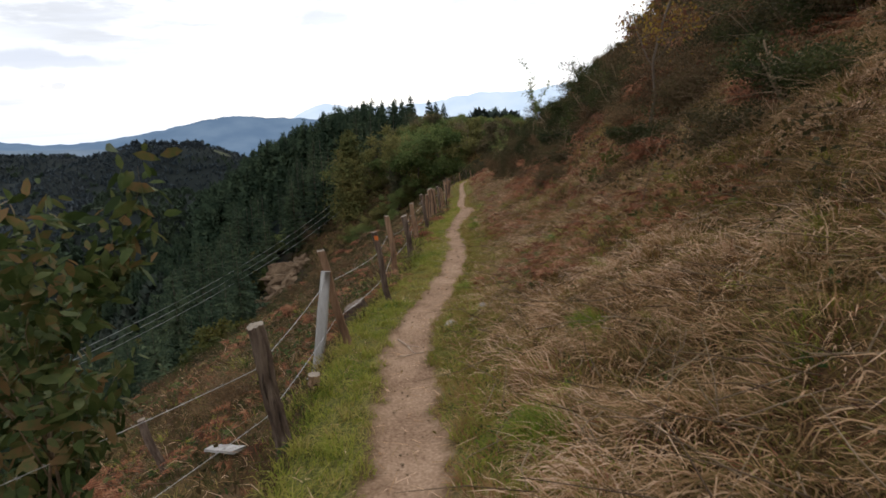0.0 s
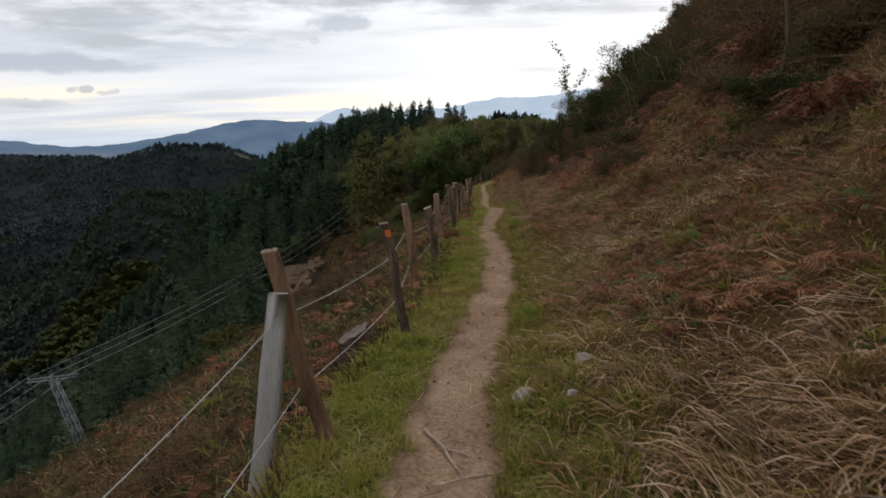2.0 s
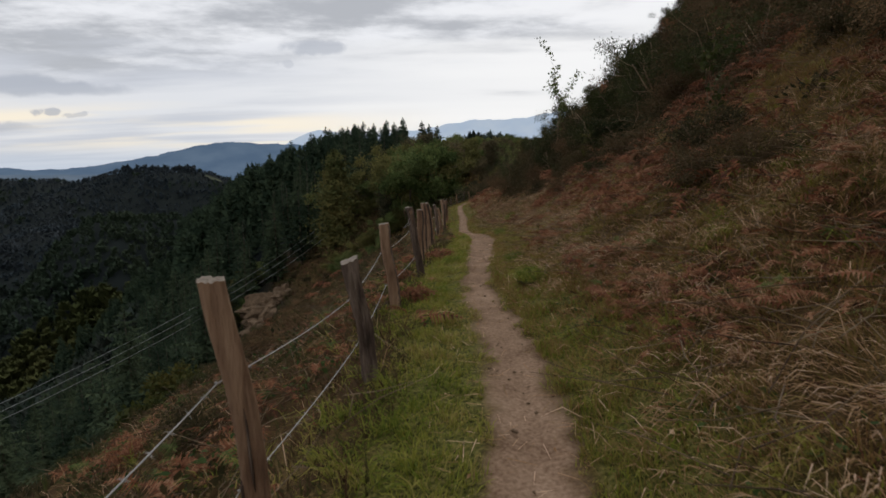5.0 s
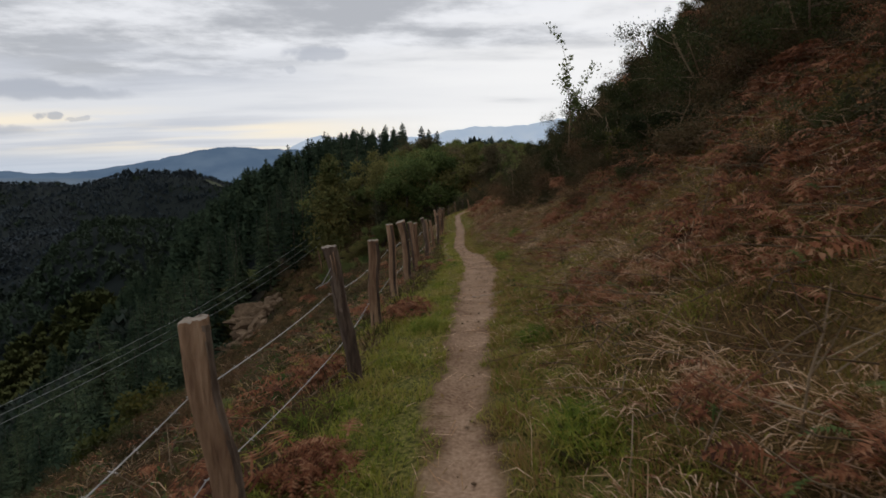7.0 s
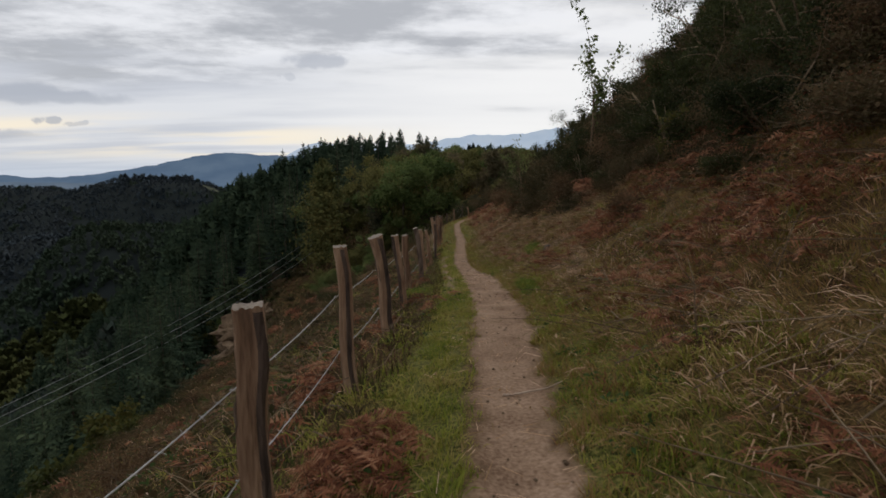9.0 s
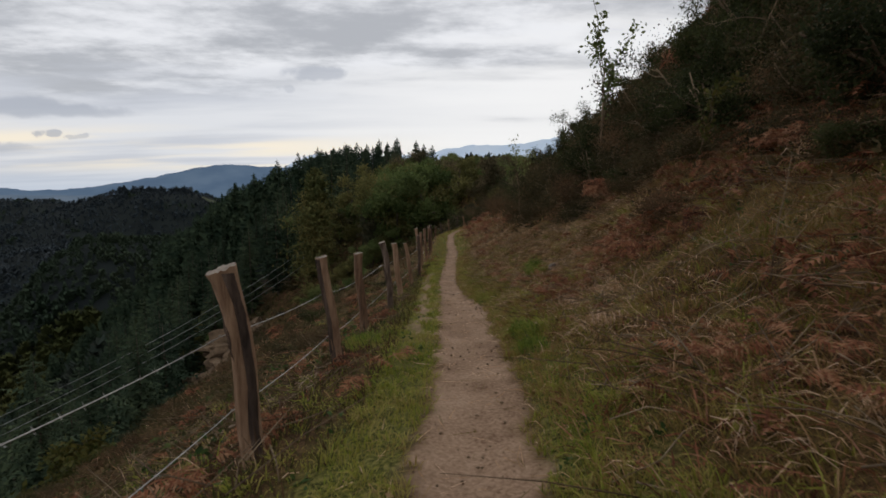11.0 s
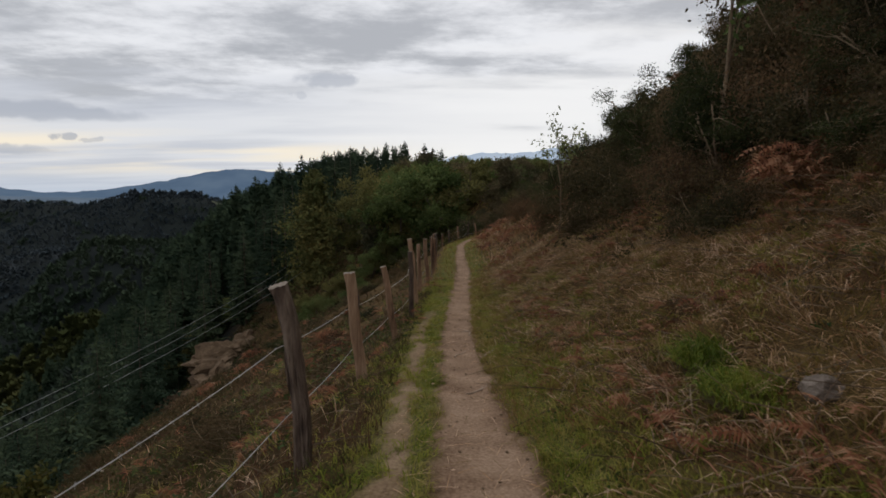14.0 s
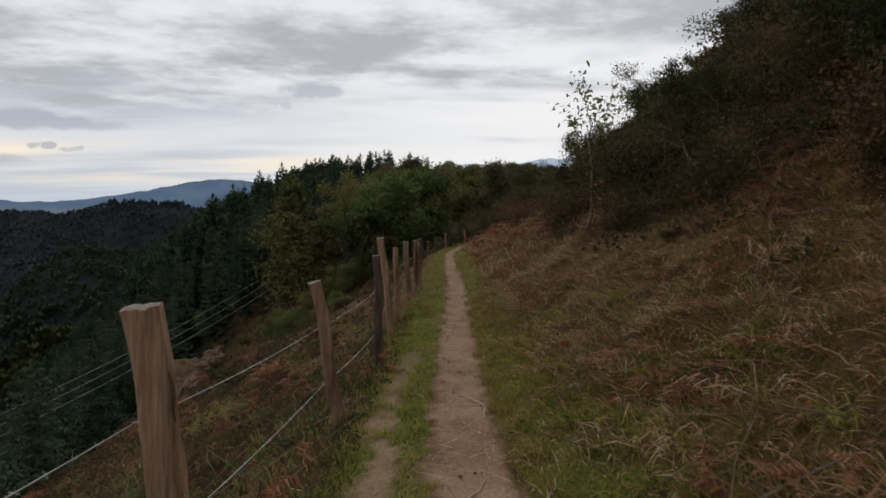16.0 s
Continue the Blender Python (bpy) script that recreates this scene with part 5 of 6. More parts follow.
def stick(x, y, turn, ln, r, bend, label, lift=0.012, mat=None, fork=True):
    """A dead stick lying on the ground, following it."""
    gen = np.random.default_rng(int(abs(x * 1000 + y * 77)))
    base = thing("fallen_stick", pose(x, y, land_at(x, y)), label, "stick", "sticks on the ground")
    z0 = land_at(x, y)

    def run(p, a, length, rad, n=7):
        pts = [p]
        for i in range(n):
            a += gen.normal(0, 0.16) + bend / n
            p = p + np.array([math.cos(a), math.sin(a), 0]) * length / n
            p[2] = land_at(x + p[0], y + p[1]) - z0 + lift + 0.006 * math.sin(i)
            pts.append(p.copy())
        return tube(pts, np.linspace(rad, rad * 0.4, n + 1), 6, rough=0.12, seed=3), pts

    g, pts = run(np.array([0, 0, lift]), radians(turn), ln, r)
    part("stem", g.mesh("stem", mat or M_STICK, True), base)
    if fork:
        g, _ = run(pts[3].copy(), radians(turn) + 0.7, ln * 0.35, r * 0.6, 4)
        part("side_twig", g.mesh("side_twig", mat or M_STICK, True), base)


def rock(x, y, s, label, mat, name="stone", sink=0.35, squash=(1, 1, 0.7), rough=0.2, sub=3):
    bm = bmesh.new()
    bmesh.ops.create_icosphere(bm, subdivisions=sub, radius=1)
    off = Vector((x * 3.1, y * 1.7, s))
    for v in bm.verts:
        n = noise.noise(v.co * 1.1 + off) + 0.5 * noise.noise(v.co * 2.7 + off) + 0.25 * noise.noise(v.co * 6 + off)
        v.co = Vector([c * q for c, q in zip(v.co * (1 + rough * 2 * n), squash)]) * s
    me = bpy.data.meshes.new(name)
    bm.to_mesh(me)
    bm.free()
    me.materials.append(mat)
    ob = new(name, me)
    ob.matrix_basis = pose(x, y, land_at(x, y) + s * squash[2] * (1 - 2 * sink) * 0.5, 0, 0, x * 77)
    tagged(ob, label, "rock")
    return ob


def loose_wire():
    """Cut wire ends and a torn strip of bark under a post's top."""
    post = posts[6]
    h = 1.09 - post.matrix_basis.translation.z
    part("wire_end", tube([(-0.15, -0.05, h - 0.14), (-0.175, -0.08, h - 0.19), (-0.20, -0.10, h - 0.235), (-0.245, -0.11, h - 0.265)], 0.0022, 5).mesh("wire_end", M_WIRE), post, "bent galvanised wire end")
    part("wire_end", tube([(-0.14, -0.06, h - 0.19), (-0.17, -0.09, h - 0.23), (-0.215, -0.11, h - 0.25)], 0.0022, 5).mesh("wire_end", M_WIRE), post, "bent galvanised wire end")
    for x, z0, ln in ((-0.10, 0.03, 0.20), (-0.12, 0.05, 0.12), (-0.20, 0.02, 0.15)):
        part("bark_strip", tube([(x - 0.03, -0.048, h - z0), (x - 0.015, -0.056, h - z0 - ln * 0.5), (x - 0.01, -0.052, h - z0 - ln)], [0.004, 0.006, 0.002], 5, rough=0.3, seed=7).mesh("bark_strip", M_POST), post, "torn pale strip of bark")


brace_plank()
waymark()
loose_wire()
stump()
fallen_plank(-2.03, 4.25, 50, 0.72, 0.14, 0.035, -20, M_PLANK, "fallen_plank", "short silver-grey plank lying below the fence")

fence_post(-3.05, 4.92, -3.32, 4.93, -0.60, 0.10, 1, 401)
fence_post(-0.82, 3.62, -0.84, 3.62, land_at(-0.82, 3.62) + 0.13, 0.11, 0, 402)
rock(-1.32, 2.15, 0.09, "grey stone below the fence", M_STONE)
rock(0.42, 4.9, 0.07, "pale stone in the grass beside the path", M_STONE)
rock(0.82, 5.1, 0.05, "small white stone in the grass", M_STONE)
rock(0.66, 4.7, 0.03, "small white stone in the grass", M_STONE)
rock(3.1, 25.0, 0.10, "dark mossy stone in the dry grass", M_STUMP)
for x, y, r in ((-26.6, 90.0, 2.3), (-27.8, 86.6, 2.2), (-29.2, 83.8, 1.7), (-25.6, 92.8, 1.6)):
    rock(x, y, r, "pale eroded rock outcrop on the slope", M_ROCK, "rock_outcrop", 0.72, (1.2, 1.9, 0.9), 0.45, 4)
stick(-0.16, 4.62, -62, 0.5, 0.011, -0.4, "pale forked stick across the earth path")
stick(-0.1, 4.1, 10, 0.35, 0.007, 0.3, "thin dry twig on the earth path", fork=False)
stick(1.62, 30.45, 100, 0.75, 0.012, 0.5, "pale crooked stick lying on the path")
stick(1.35, 29.0, 75, 0.45, 0.008, -0.5, "dry twig lying on the path", fork=False)
stick(1.42, 27.3, 20, 0.42, 0.010, 0.5, "dry stick lying across the path")
stick(0.95, 16.6, 20, 0.42, 0.008, 0.2, "dry twig lying across the path", fork=False)
stick(1.7, 28.9, 50, 0.38, 0.012, 0.4, "dry stick at the path's edge")


def dead_stem(x, y, h, lean):
    base = thing("dead_stem", pose(x, y, land_at(x, y)), "upright pale dead stalk in the grass", "stalk", "dead stalks")
    pts = [(0, 0, -0.02), (lean * 0.3, 0.02, h * 0.4), (lean * 0.55, 0.0, h * 0.7), (lean, 0.03, h)]
    part("stalk", tube(pts, [0.006, 0.005, 0.004, 0.002], 5).mesh("stalk", M_TWIG, True), base)
    for q, s in ((1, 1), (2, -1)):
        p = np.array(pts[q])
        part("side_stalk", tube([p, p + (0.08 * s, 0.02, 0.10), p + (0.13 * s, 0.02, 0.22)], [0.004, 0.003, 0.0015], 4).mesh("side_stalk", M_TWIG, True), base)


for x, y, h, ln in ((1.75, 11.75, 0.55, 0.07), (2.05, 16.35, 0.5, -0.08), (2.6, 14.2, 0.7, 0.12), (2.9, 27.6, 0.6, -0.1), (2.4, 4.6, 0.8, 0.2), (3.2, 19.5, 0.8, 0.1), (3.5, 30.1, 0.8, 0.14)):
    dead_stem(x, y, h, ln)


# ---------------------------------------------------------------- power line
def pylon():
    px, py, top = -33.3, 40.4, -16.6
    base_z = land_at(px, py) - 0.3
    h = top - base_z
    base = thing("lattice_pylon", pose(px, py, base_z, 0, 0, 20), "small galvanised lattice pylon on the slope", "pylon")

    def w(q):
        return 0.42 - 0.22 * q

    def at(a, b, q):
        """A corner of the leaning shaft at a share q of its height."""
        return (a * w(q) + 1.9 * (1 - q), b * w(q) + 0.5 * (1 - q), h * q)

    cs = ((-1, -1), (1, -1), (1, 1), (-1, 1))
    for a, b in cs:
        part("leg", tube([at(a, b, 0), at(a, b, 1)], 0.06, 4).mesh("leg", M_STEEL), base)
    n = 9
    for i in range(n):
        q0, q1 = i / n, (i + 1) / n
        for k in range(4):
            (a, b), (c, d) = cs[k], cs[(k + 1) % 4]
            part("brace", tube([at(a, b, q0), at(c, d, q1)], 0.03, 4).mesh("brace", M_STEEL), base)
            part("brace", tube([at(c, d, q0), at(a, b, q1)], 0.03, 4).mesh("brace", M_STEEL), base)
    for s in (-0.3, 0.3):
        part("crossarm", tube([(-1.7, s, h), (1.7, s, h)], 0.06, 4).mesh("crossarm", M_STEEL), base)
    for x in (-1.6, 0, 1.6):
        part("insulator", tube([(x, 0, h), (x, 0, h + 0.12), (x, 0, h + 0.2), (x, 0, h + 0.34)], [0.05, 0.1, 0.06, 0.05], 8).mesh("insulator", M_STEEL), base)
    m = base.matrix_basis
    for x in (-1.6, 0, 1.6):
        p = np.array(m @ Vector((x, 0, h + 0.36)))
        off = np.array([x * 1.0, 0, 0.0])
        for end, sag, label in ((np.array([-19.0, 97.0, -9.5]), 1.5, "thin power cable running to the spur"), (np.array([-58.0, -28.0, -33.0]), 1.2, "thin power cable running down the valley")):
            e = end + off
            pts = [p + (e - p) * q - np.array([0, 0, sag * 4 * q * (1 - q)]) for q in np.linspace(0, 1, 24)]
            ob = new("power_cable", tube(pts, 0.022, 4).mesh("power_cable", M_CABLE))
            tagged(ob, label, "cable", "cables of the power line")


pylon()


# ---------------------------------------------------------------- grass, bracken and litter
def scatter(n, y0, y1, d0, d1, seed, power=1.0):
    gen = np.random.default_rng(seed)
    y = y0 + (y1 - y0) * gen.random(n)
    d = d0 + (d1 - d0) * gen.random(n) ** power
    return centre(y) + d, y, d, gen


def on_track(x, y, d):
    hw = soft(y, WY, WW) / 2
    edge = 0.07 * wave(x, y, 0.9, 4.0) + 0.05 * wave(x, y, 0.23, 6.0)
    a = np.abs(d) + edge < hw + 0.02
    b = (np.abs(d + 0.62 + 0.05 * wave(x, y, 3.0, 2.0)) + edge < 0.11) & (y > 22) & (y < 33)
    return a | b


def spikes(place, length, width, lean, turn, geo):
    """Short blades, each one slender triangle."""
    way = np.stack([np.cos(turn), np.sin(turn), 0 * turn], 1)
    side = np.stack([-np.sin(turn), np.cos(turn), rng.uniform(-0.7, 0.7, len(turn))], 1) * (width * 0.55)[:, None]
    a = (np.pi / 2) * (1 - lean)
    tip = place + (way * np.cos(a)[:, None] + np.array([0, 0, 1.0]) * np.sin(a)[:, None]) * length[:, None]
    geo.add(np.stack([place - side, place + side, tip], 1).reshape(-1, 3), np.arange(len(place) * 3).reshape(-1, 3))


def grass(name, label, mat, layers):
    g = Geo()
    for (n, y0, y1, d0, d1, seed, ln, wd, lean, fall, spread_, droop, rule) in layers:
        x, y, d, gen = scatter(n, y0, y1, d0, d1, seed)
        keep = ~on_track(x, y, d) & rule(x, y, d, gen)
        x, y, d = x[keep], y[keep], d[keep]
        m = len(x)
        tuft = 0.75 + 0.55 * wave(x, y, 0.42, 3.0)
        L_ = ln * gen.uniform(0.5, 1.4, m) * np.clip(tuft, 0.35, 1.5)
        turn = fall + 1.9 * wave(x, y, 0.75, 7.0) + gen.normal(0, spread_, m)
        le = np.clip(lean + 0.22 * wave(x, y, 0.7, 5.0) + gen.normal(0, 0.13, m), 0.0, 0.97)
        z = land(x, y) - 0.015
        far = 1 + np.maximum(y - 26, 0) * 0.02
        if droop == 0:
            spikes(np.stack([x, y, z], 1), L_, wd * gen.uniform(0.6, 1.4, m) * far, le, turn, g)
        else:
            blades(np.stack([x, y, z], 1), L_, wd * gen.uniform(0.6, 1.4, m) * far, le, turn, g, droop)
    tagged(new(name, g.mesh(name, mat)), label, "grass", kind="stuff")


def near_green(x, y, d, gen):
    """Green grass lines the path and dots the bank in patches."""
    hw = soft(y, WY, WW) / 2
    side = np.where(d < 0, 1 - 0.8 * smooth(-d, 0.65, 1.05), 1 - smooth(d, hw + 0.25, hw + 1.1))
    patch = smooth(wave(x, y, 2.1, 12.0) + 0.5 * wave(x, y, 0.8, 2.0), 0.1, 0.55) * (d > 0) * (1 - smooth(d, 2.2, 4.5)) + smooth(wave(x, y, 3.1, 1.0), 0.3, 0.7) * (d < 0) * 0.5
    return gen.random(len(x)) < np.maximum(side, patch * 0.8)


def heathy(y, d):
    """The stretch of bank where bracken has ousted the grass."""
    return smooth(d, 0.9, 2.0) * smooth(y, 9, 13) * (1 - smooth(y, 22, 26))


def dry(x, y, d, gen):
    hw = soft(y, WY, WW) / 2
    side = np.where(d < 0, smooth(-d, 0.6, 1.5) * 0.8 + 0.12, smooth(d, hw + 0.1, hw + 0.9) * 0.9 + 0.1)
    gap = 0.82 + 0.18 * smooth(wave(x, y, 2.9, 6.0) + 0.4 * wave(x, y, 0.9, 8.0), -0.5, 0.25)
    red = smooth(wave(x, y, 3.6, 14.0) + 0.45 * wave(x, y, 1.1, 9.0), 0.05, 0.4) * (d > 0) * smooth(y, 1.5, 4.0)
    green = smooth(wave(x, y, 2.1, 12.0) + 0.5 * wave(x, y, 0.8, 2.0), 0.2, 0.6) * (d > 0) * (1 - smooth(d, 2.2, 4.5))
    return gen.random(len(x)) < side * gap * (1 - 0.75 * np.maximum.reduce([red, 0.8 * green, 1.1 * heathy(y, d)]))


def always(x, y, d, gen):
    return gen.random(len(x)) < 2


grass("short_sward", "short mixed green and brown sward under the dry grass", M_SWARD,
      [(215000, -1.5, 16, 0.2, 5.0, 251, 0.115, 0.0075, 0.5, 3.3, 1.0, 0, always), (190000, 16, 38, 0.2, 5.0, 252, 0.12, 0.008, 0.5, 3.3, 1.0, 0, always),
       (22000, -2, 64, 5.2, 20, 255, 0.26, 0.022, 0.4, 3.3, 1.2, 0.8, always), (8000, 38, 66, -1, 6, 256, 0.2, 0.02, 0.4, 3.3, 1.3, 0.8, always), (16000, 60, 92, -12, 20, 257, 0.45, 0.05, 0.4, 3.3, 1.3, 0.8, always)])
grass("rough_slope_grass", "rough olive and brown grass on the slope below the fence", M_ROUGH,
      [(120000, -1, 36, -7, -0.75, 253, 0.17, 0.011, 0.45, 3.3, 1.3, 0, always), (26000, 0, 70, -24, -7, 254, 0.34, 0.03, 0.4, 3.3, 1.3, 0.8, always), (16000, 62, 104, -36, -3, 258, 0.6, 0.07, 0.4, 3.3, 1.3, 0.8, always)])
grass("verge_grass", "short green grass along the footpath", M_GREEN,
      [(150000, -1.5, 34, -1.2, 0.9, 206, 0.06, 0.0065, 0.4, 0.6, 1.6, 0, near_green), (92000, -1.5, 16, -1.5, 1.4, 201, 0.095, 0.0068, 0.35, 0.6, 1.6, 0.7, near_green), (70000, 16, 38, -1.5, 1.4, 202, 0.10, 0.0072, 0.35, 0.6, 1.6, 0.7, near_green), (9000, 38, 62, -1.6, 2.0, 203, 0.14, 0.009, 0.3, 0.6, 1.6, 0.6, near_green),
       (46000, -1.5, 36, 0.7, 5.0, 204, 0.17, 0.006, 0.55, 3.4, 1.0, 0.9, near_green), (9000, 0, 36, -6.0, -1.2, 205, 0.22, 0.007, 0.45, 3.4, 1.3, 0.9, near_green)])
grass("dry_grass", "matted straw-coloured dry grass on the slope", M_STRAW,
      [(34000, -1.2, 4.0, 0.6, 4.5, 217, 0.27, 0.006, 0.8, 3.3, 0.6, 0.5, dry), (150000, -1.5, 16, 0.25, 5.2, 211, 0.23, 0.0058, 0.72, 3.3, 0.7, 0.7, dry), (120000, 16, 38, 0.25, 5.2, 212, 0.23, 0.0062, 0.7, 3.3, 0.7, 0.7, dry),
       (26000, -3, 40, 4.6, 13, 213, 0.42, 0.009, 0.5, 3.3, 0.9, 0.8, dry), (16000, 38, 66, 0.3, 10, 214, 0.40, 0.014, 0.5, 3.3, 0.9, 0.7, dry),
       (8000, -1, 30, -7, -0.7, 215, 0.28, 0.0065, 0.6, 3.4, 0.9, 0.7, dry), (3000, 0, 62, -21, -5, 216, 0.42, 0.014, 0.5, 3.4, 1.0, 0.7, dry)])



def tufts(name, label, mat, layers):
    """Tussocks: blades that fan out of one root and hang downhill."""
    g = Geo()
    for n, per, y0, y1, d0, d1, seed, ln, wd, droop in layers:
        x, y, d, gen = scatter(n, y0, y1, d0, d1, seed)
        keep = ~on_track(x, y, np.maximum(np.abs(d) - 0.12, 0) * np.sign(d)) & (wave(x, y, 2.4, seed * 0.37) > -0.35) & (gen.random(n) > 0.8 * heathy(y, d))
        x, y = x[keep], y[keep]
        m = len(x)
        size = gen.uniform(0.55, 1.4, m)
        root = np.stack([x, y, land(x, y) - 0.02], 1)
        p = np.repeat(root, per, 0) + gen.normal(0, 0.035, (m * per, 3)) * np.array([1, 1, 0.1]) * np.repeat(size, per)[:, None]
        turn = gen.uniform(0, 6.283, m * per)
        turn = np.where(gen.random(m * per) < 0.5, 3.2 + gen.normal(0, 0.7, m * per), turn)
        blades(p, ln * np.repeat(size, per) * gen.uniform(0.5, 1.25, m * per), wd * gen.uniform(0.6, 1.4, m * per), np.clip(gen.normal(0.5, 0.2, m * per), 0.05, 0.9), turn, g, droop)
    tagged(new(name, g.mesh(name, mat)), label, "grass", kind="stuff")


tufts("straw_tussocks", "straw-coloured grass tussocks hanging down the bank", M_STRAW, [(620, 34, -1.5, 18, 1.0, 5.2, 291, 0.28, 0.0055, 1.1), (520, 34, 18, 38, 0.9, 5.2, 292, 0.29, 0.0058, 1.1)])
tufts("green_tussocks", "fresh green grass tufts on the bank and verges", M_GREEN, [(560, 32, -1.5, 18, 0.4, 4.2, 293, 0.18, 0.006, 0.9), (650, 32, 18, 36, 0.35, 4.2, 294, 0.19, 0.0062, 0.9), (620, 34, -1, 38, -1.15, -0.2, 295, 0.15, 0.0075, 0.8), (260, 28, 0, 40, -6, -1.2, 296, 0.26, 0.008, 0.9)])


def red_patches(x, y, d, gen):
    """Where dead bracken lies broken."""
    return gen.random(len(x)) < 0.3 + 0.7 * smooth(wave(x, y, 3.6, 14.0) + 0.45 * wave(x, y, 1.1, 9.0), -0.15, 0.4) * (1 - 0.45 * (1 - smooth(y, 1.5, 4.0)) * (d > 0))


grass("bracken_litter", "broken red-brown bracken litter matted on the slope", M_LITTER,
      [(80000, -1.5, 24, 0.5, 6.0, 281, 0.17, 0.0075, 0.82, 3.3, 2.2, 0.3, red_patches), (56000, 18, 40, 0.6, 6.0, 282, 0.20, 0.009, 0.8, 3.3, 2.2, 0.3, red_patches), (9000, -1, 40, -7, -1.2, 283, 0.2, 0.008, 0.75, 3.3, 2.2, 0.4, red_patches)])


def bracken():
    g, f = Geo(), Geo()
    for n, y0, y1, d0, d1, seed, ln, thr in ((11000, -1, 17, 0.7, 6.5, 221, 0.17, 0.1), (9000, 17, 40, 0.9, 7.0, 222, 0.18, 0.12), (4200, -2, 62, 5, 22, 223, 0.34, 0.0), (4200, 0, 40, -7, -1.3, 224, 0.28, 0.55), (4600, 0, 66, -22, -4, 225, 0.42, 0.6), (1200, 40, 64, 1.0, 7, 226, 0.7, -0.3), (2600, 9, 25, 1.8, 6.5, 227, 0.26, -0.5), (700, 2, 9, 2.6, 6, 228, 0.24, 0.0), (1100, 7, 40, -2.6, -0.55, 229, 0.27, 0.1), (500, 3, 20, -6, -1.6, 230, 0.34, 0.2)):
        x, y, d, gen = scatter(n, y0, y1, d0, d1, seed)
        patch = wave(x, y, 3.6, 14.0) + 0.45 * wave(x, y, 1.1, 9.0)
        keep = (patch > thr + 0.9 * (1 - smooth(y, 1.5, 4.5)) * (d > 0)) & ~on_track(x, y, d)
        x, y, d = x[keep], y[keep], d[keep]
        m = len(x)
        place = np.stack([x, y, land(x, y) + 0.02 + 0.16 * gen.random(m)], 1)
        fronds(place, ln * gen.uniform(0.6, 1.35, m), gen.uniform(0, 6.28, m), g, 9, 1.3 if seed == 227 else 0.55)
        if seed in (221, 224, 225):
            k = gen.random(m) < (0.07 if seed == 221 else 0.4)
            fronds(place[k], ln * gen.uniform(0.6, 1.2, k.sum()), gen.uniform(0, 6.28, k.sum()), f, 9, 0.8)
    tagged(new("dead_bracken", g.mesh("dead_bracken", M_BRACKEN)), "red-brown dead bracken in patches on the slope", "bracken", kind="stuff")
    tagged(new("green_fern", f.mesh("green_fern", M_FERN)), "green fern fronds among the dead bracken", "fern", kind="stuff")


def litter():
    g = Geo()
    for n, y0, y1, d0, d1, seed in ((4200, -1, 38, 0.6, 6, 231), (2400, -1, 38, -6, -1.0, 232), (900, -2, 45, 5, 13, 233)):
        x, y, d, gen = scatter(n, y0, y1, d0, d1, seed)
        z = land(x, y)
        for i in range(n):
            a, t = gen.uniform(0, 6.28), gen.uniform(-0.05, 0.45)
            L_ = gen.uniform(0.2, 0.8)
            p = np.array([x[i], y[i], z[i] + 0.03 + 0.12 * gen.random()])
            e = p + np.array([math.cos(a) * math.cos(t), math.sin(a) * math.cos(t), 0]) * L_
            e[2] = max(land_lin(e[0], e[1], p, z[i]), z[i]) + math.sin(t) * L_ * 0.6 + 0.04
            tube([p, (p + e) / 2 + gen.normal(0, 0.03, 3), e], [0.0045, 0.0035, 0.0015], 3, g)
    tagged(new("dry_stalks", g.mesh("dry_stalks", M_TWIG)), "dry bracken stalks and twigs tangled on the slope", "twigs", kind="stuff")
    g = Geo()
    x, y, d, gen = scatter(600, -1, 40, -0.36, 0.36, 241)
    ok = on_track(x, y, d)
    x, y = x[ok], y[ok]
    c = np.stack([x, y, land(x, y) + 0.012], 1)
    r = gen.uniform(0.004, 0.016, len(x))
    k = np.array([[1, 0, 0], [0, 1, 0], [-1, 0.2, 0], [0.1, -1, 0], [0, 0, 0.8], [0, 0, -0.6]])
    v = c[:, None] + k[None] * r[:, None, None] * gen.uniform(0.6, 1.3, (len(x), 6, 1))
    t = np.array([[0, 1, 4], [1, 2, 4], [2, 3, 4], [3, 0, 4], [1, 0, 5], [2, 1, 5], [3, 2, 5], [0, 3, 5]])[None] + (np.arange(len(x)) * 6)[:, None, None]
    g.add(v.reshape(-1, 3), t)
    tagged(new("path_gravel", g.mesh("path_gravel", M_ROCK)), "small stones trodden into the earth path", "gravel", kind="stuff")
    g = Geo()
    x, y, d, gen = scatter(3600, -1, 40, -0.6, 0.6, 242)
    c = np.stack([x, y, land(x, y) + 0.02], 1)
    a = gen.uniform(0, 6.28, len(x))
    blades(c, gen.uniform(0.05, 0.2, len(x)), np.full(len(x), 0.004), np.full(len(x), 0.97), a, g, 0.05)
    leaf_cloud(c[:260] + 0.004, np.tile(np.array([1.0, 0, 0]), (260, 1)) * 0, 0.022, g, 1.8)
    tagged(new("path_litter", g.mesh("path_litter", M_STRAW)), "bits of straw and dead leaves on the path", "litter", kind="stuff")


def land_lin(x, y, p, z):
    """The bank's height near a place, by its mean fall."""
    return z + (x - p[0]) * (0.5 if p[0] > 0.8 else 0.45)



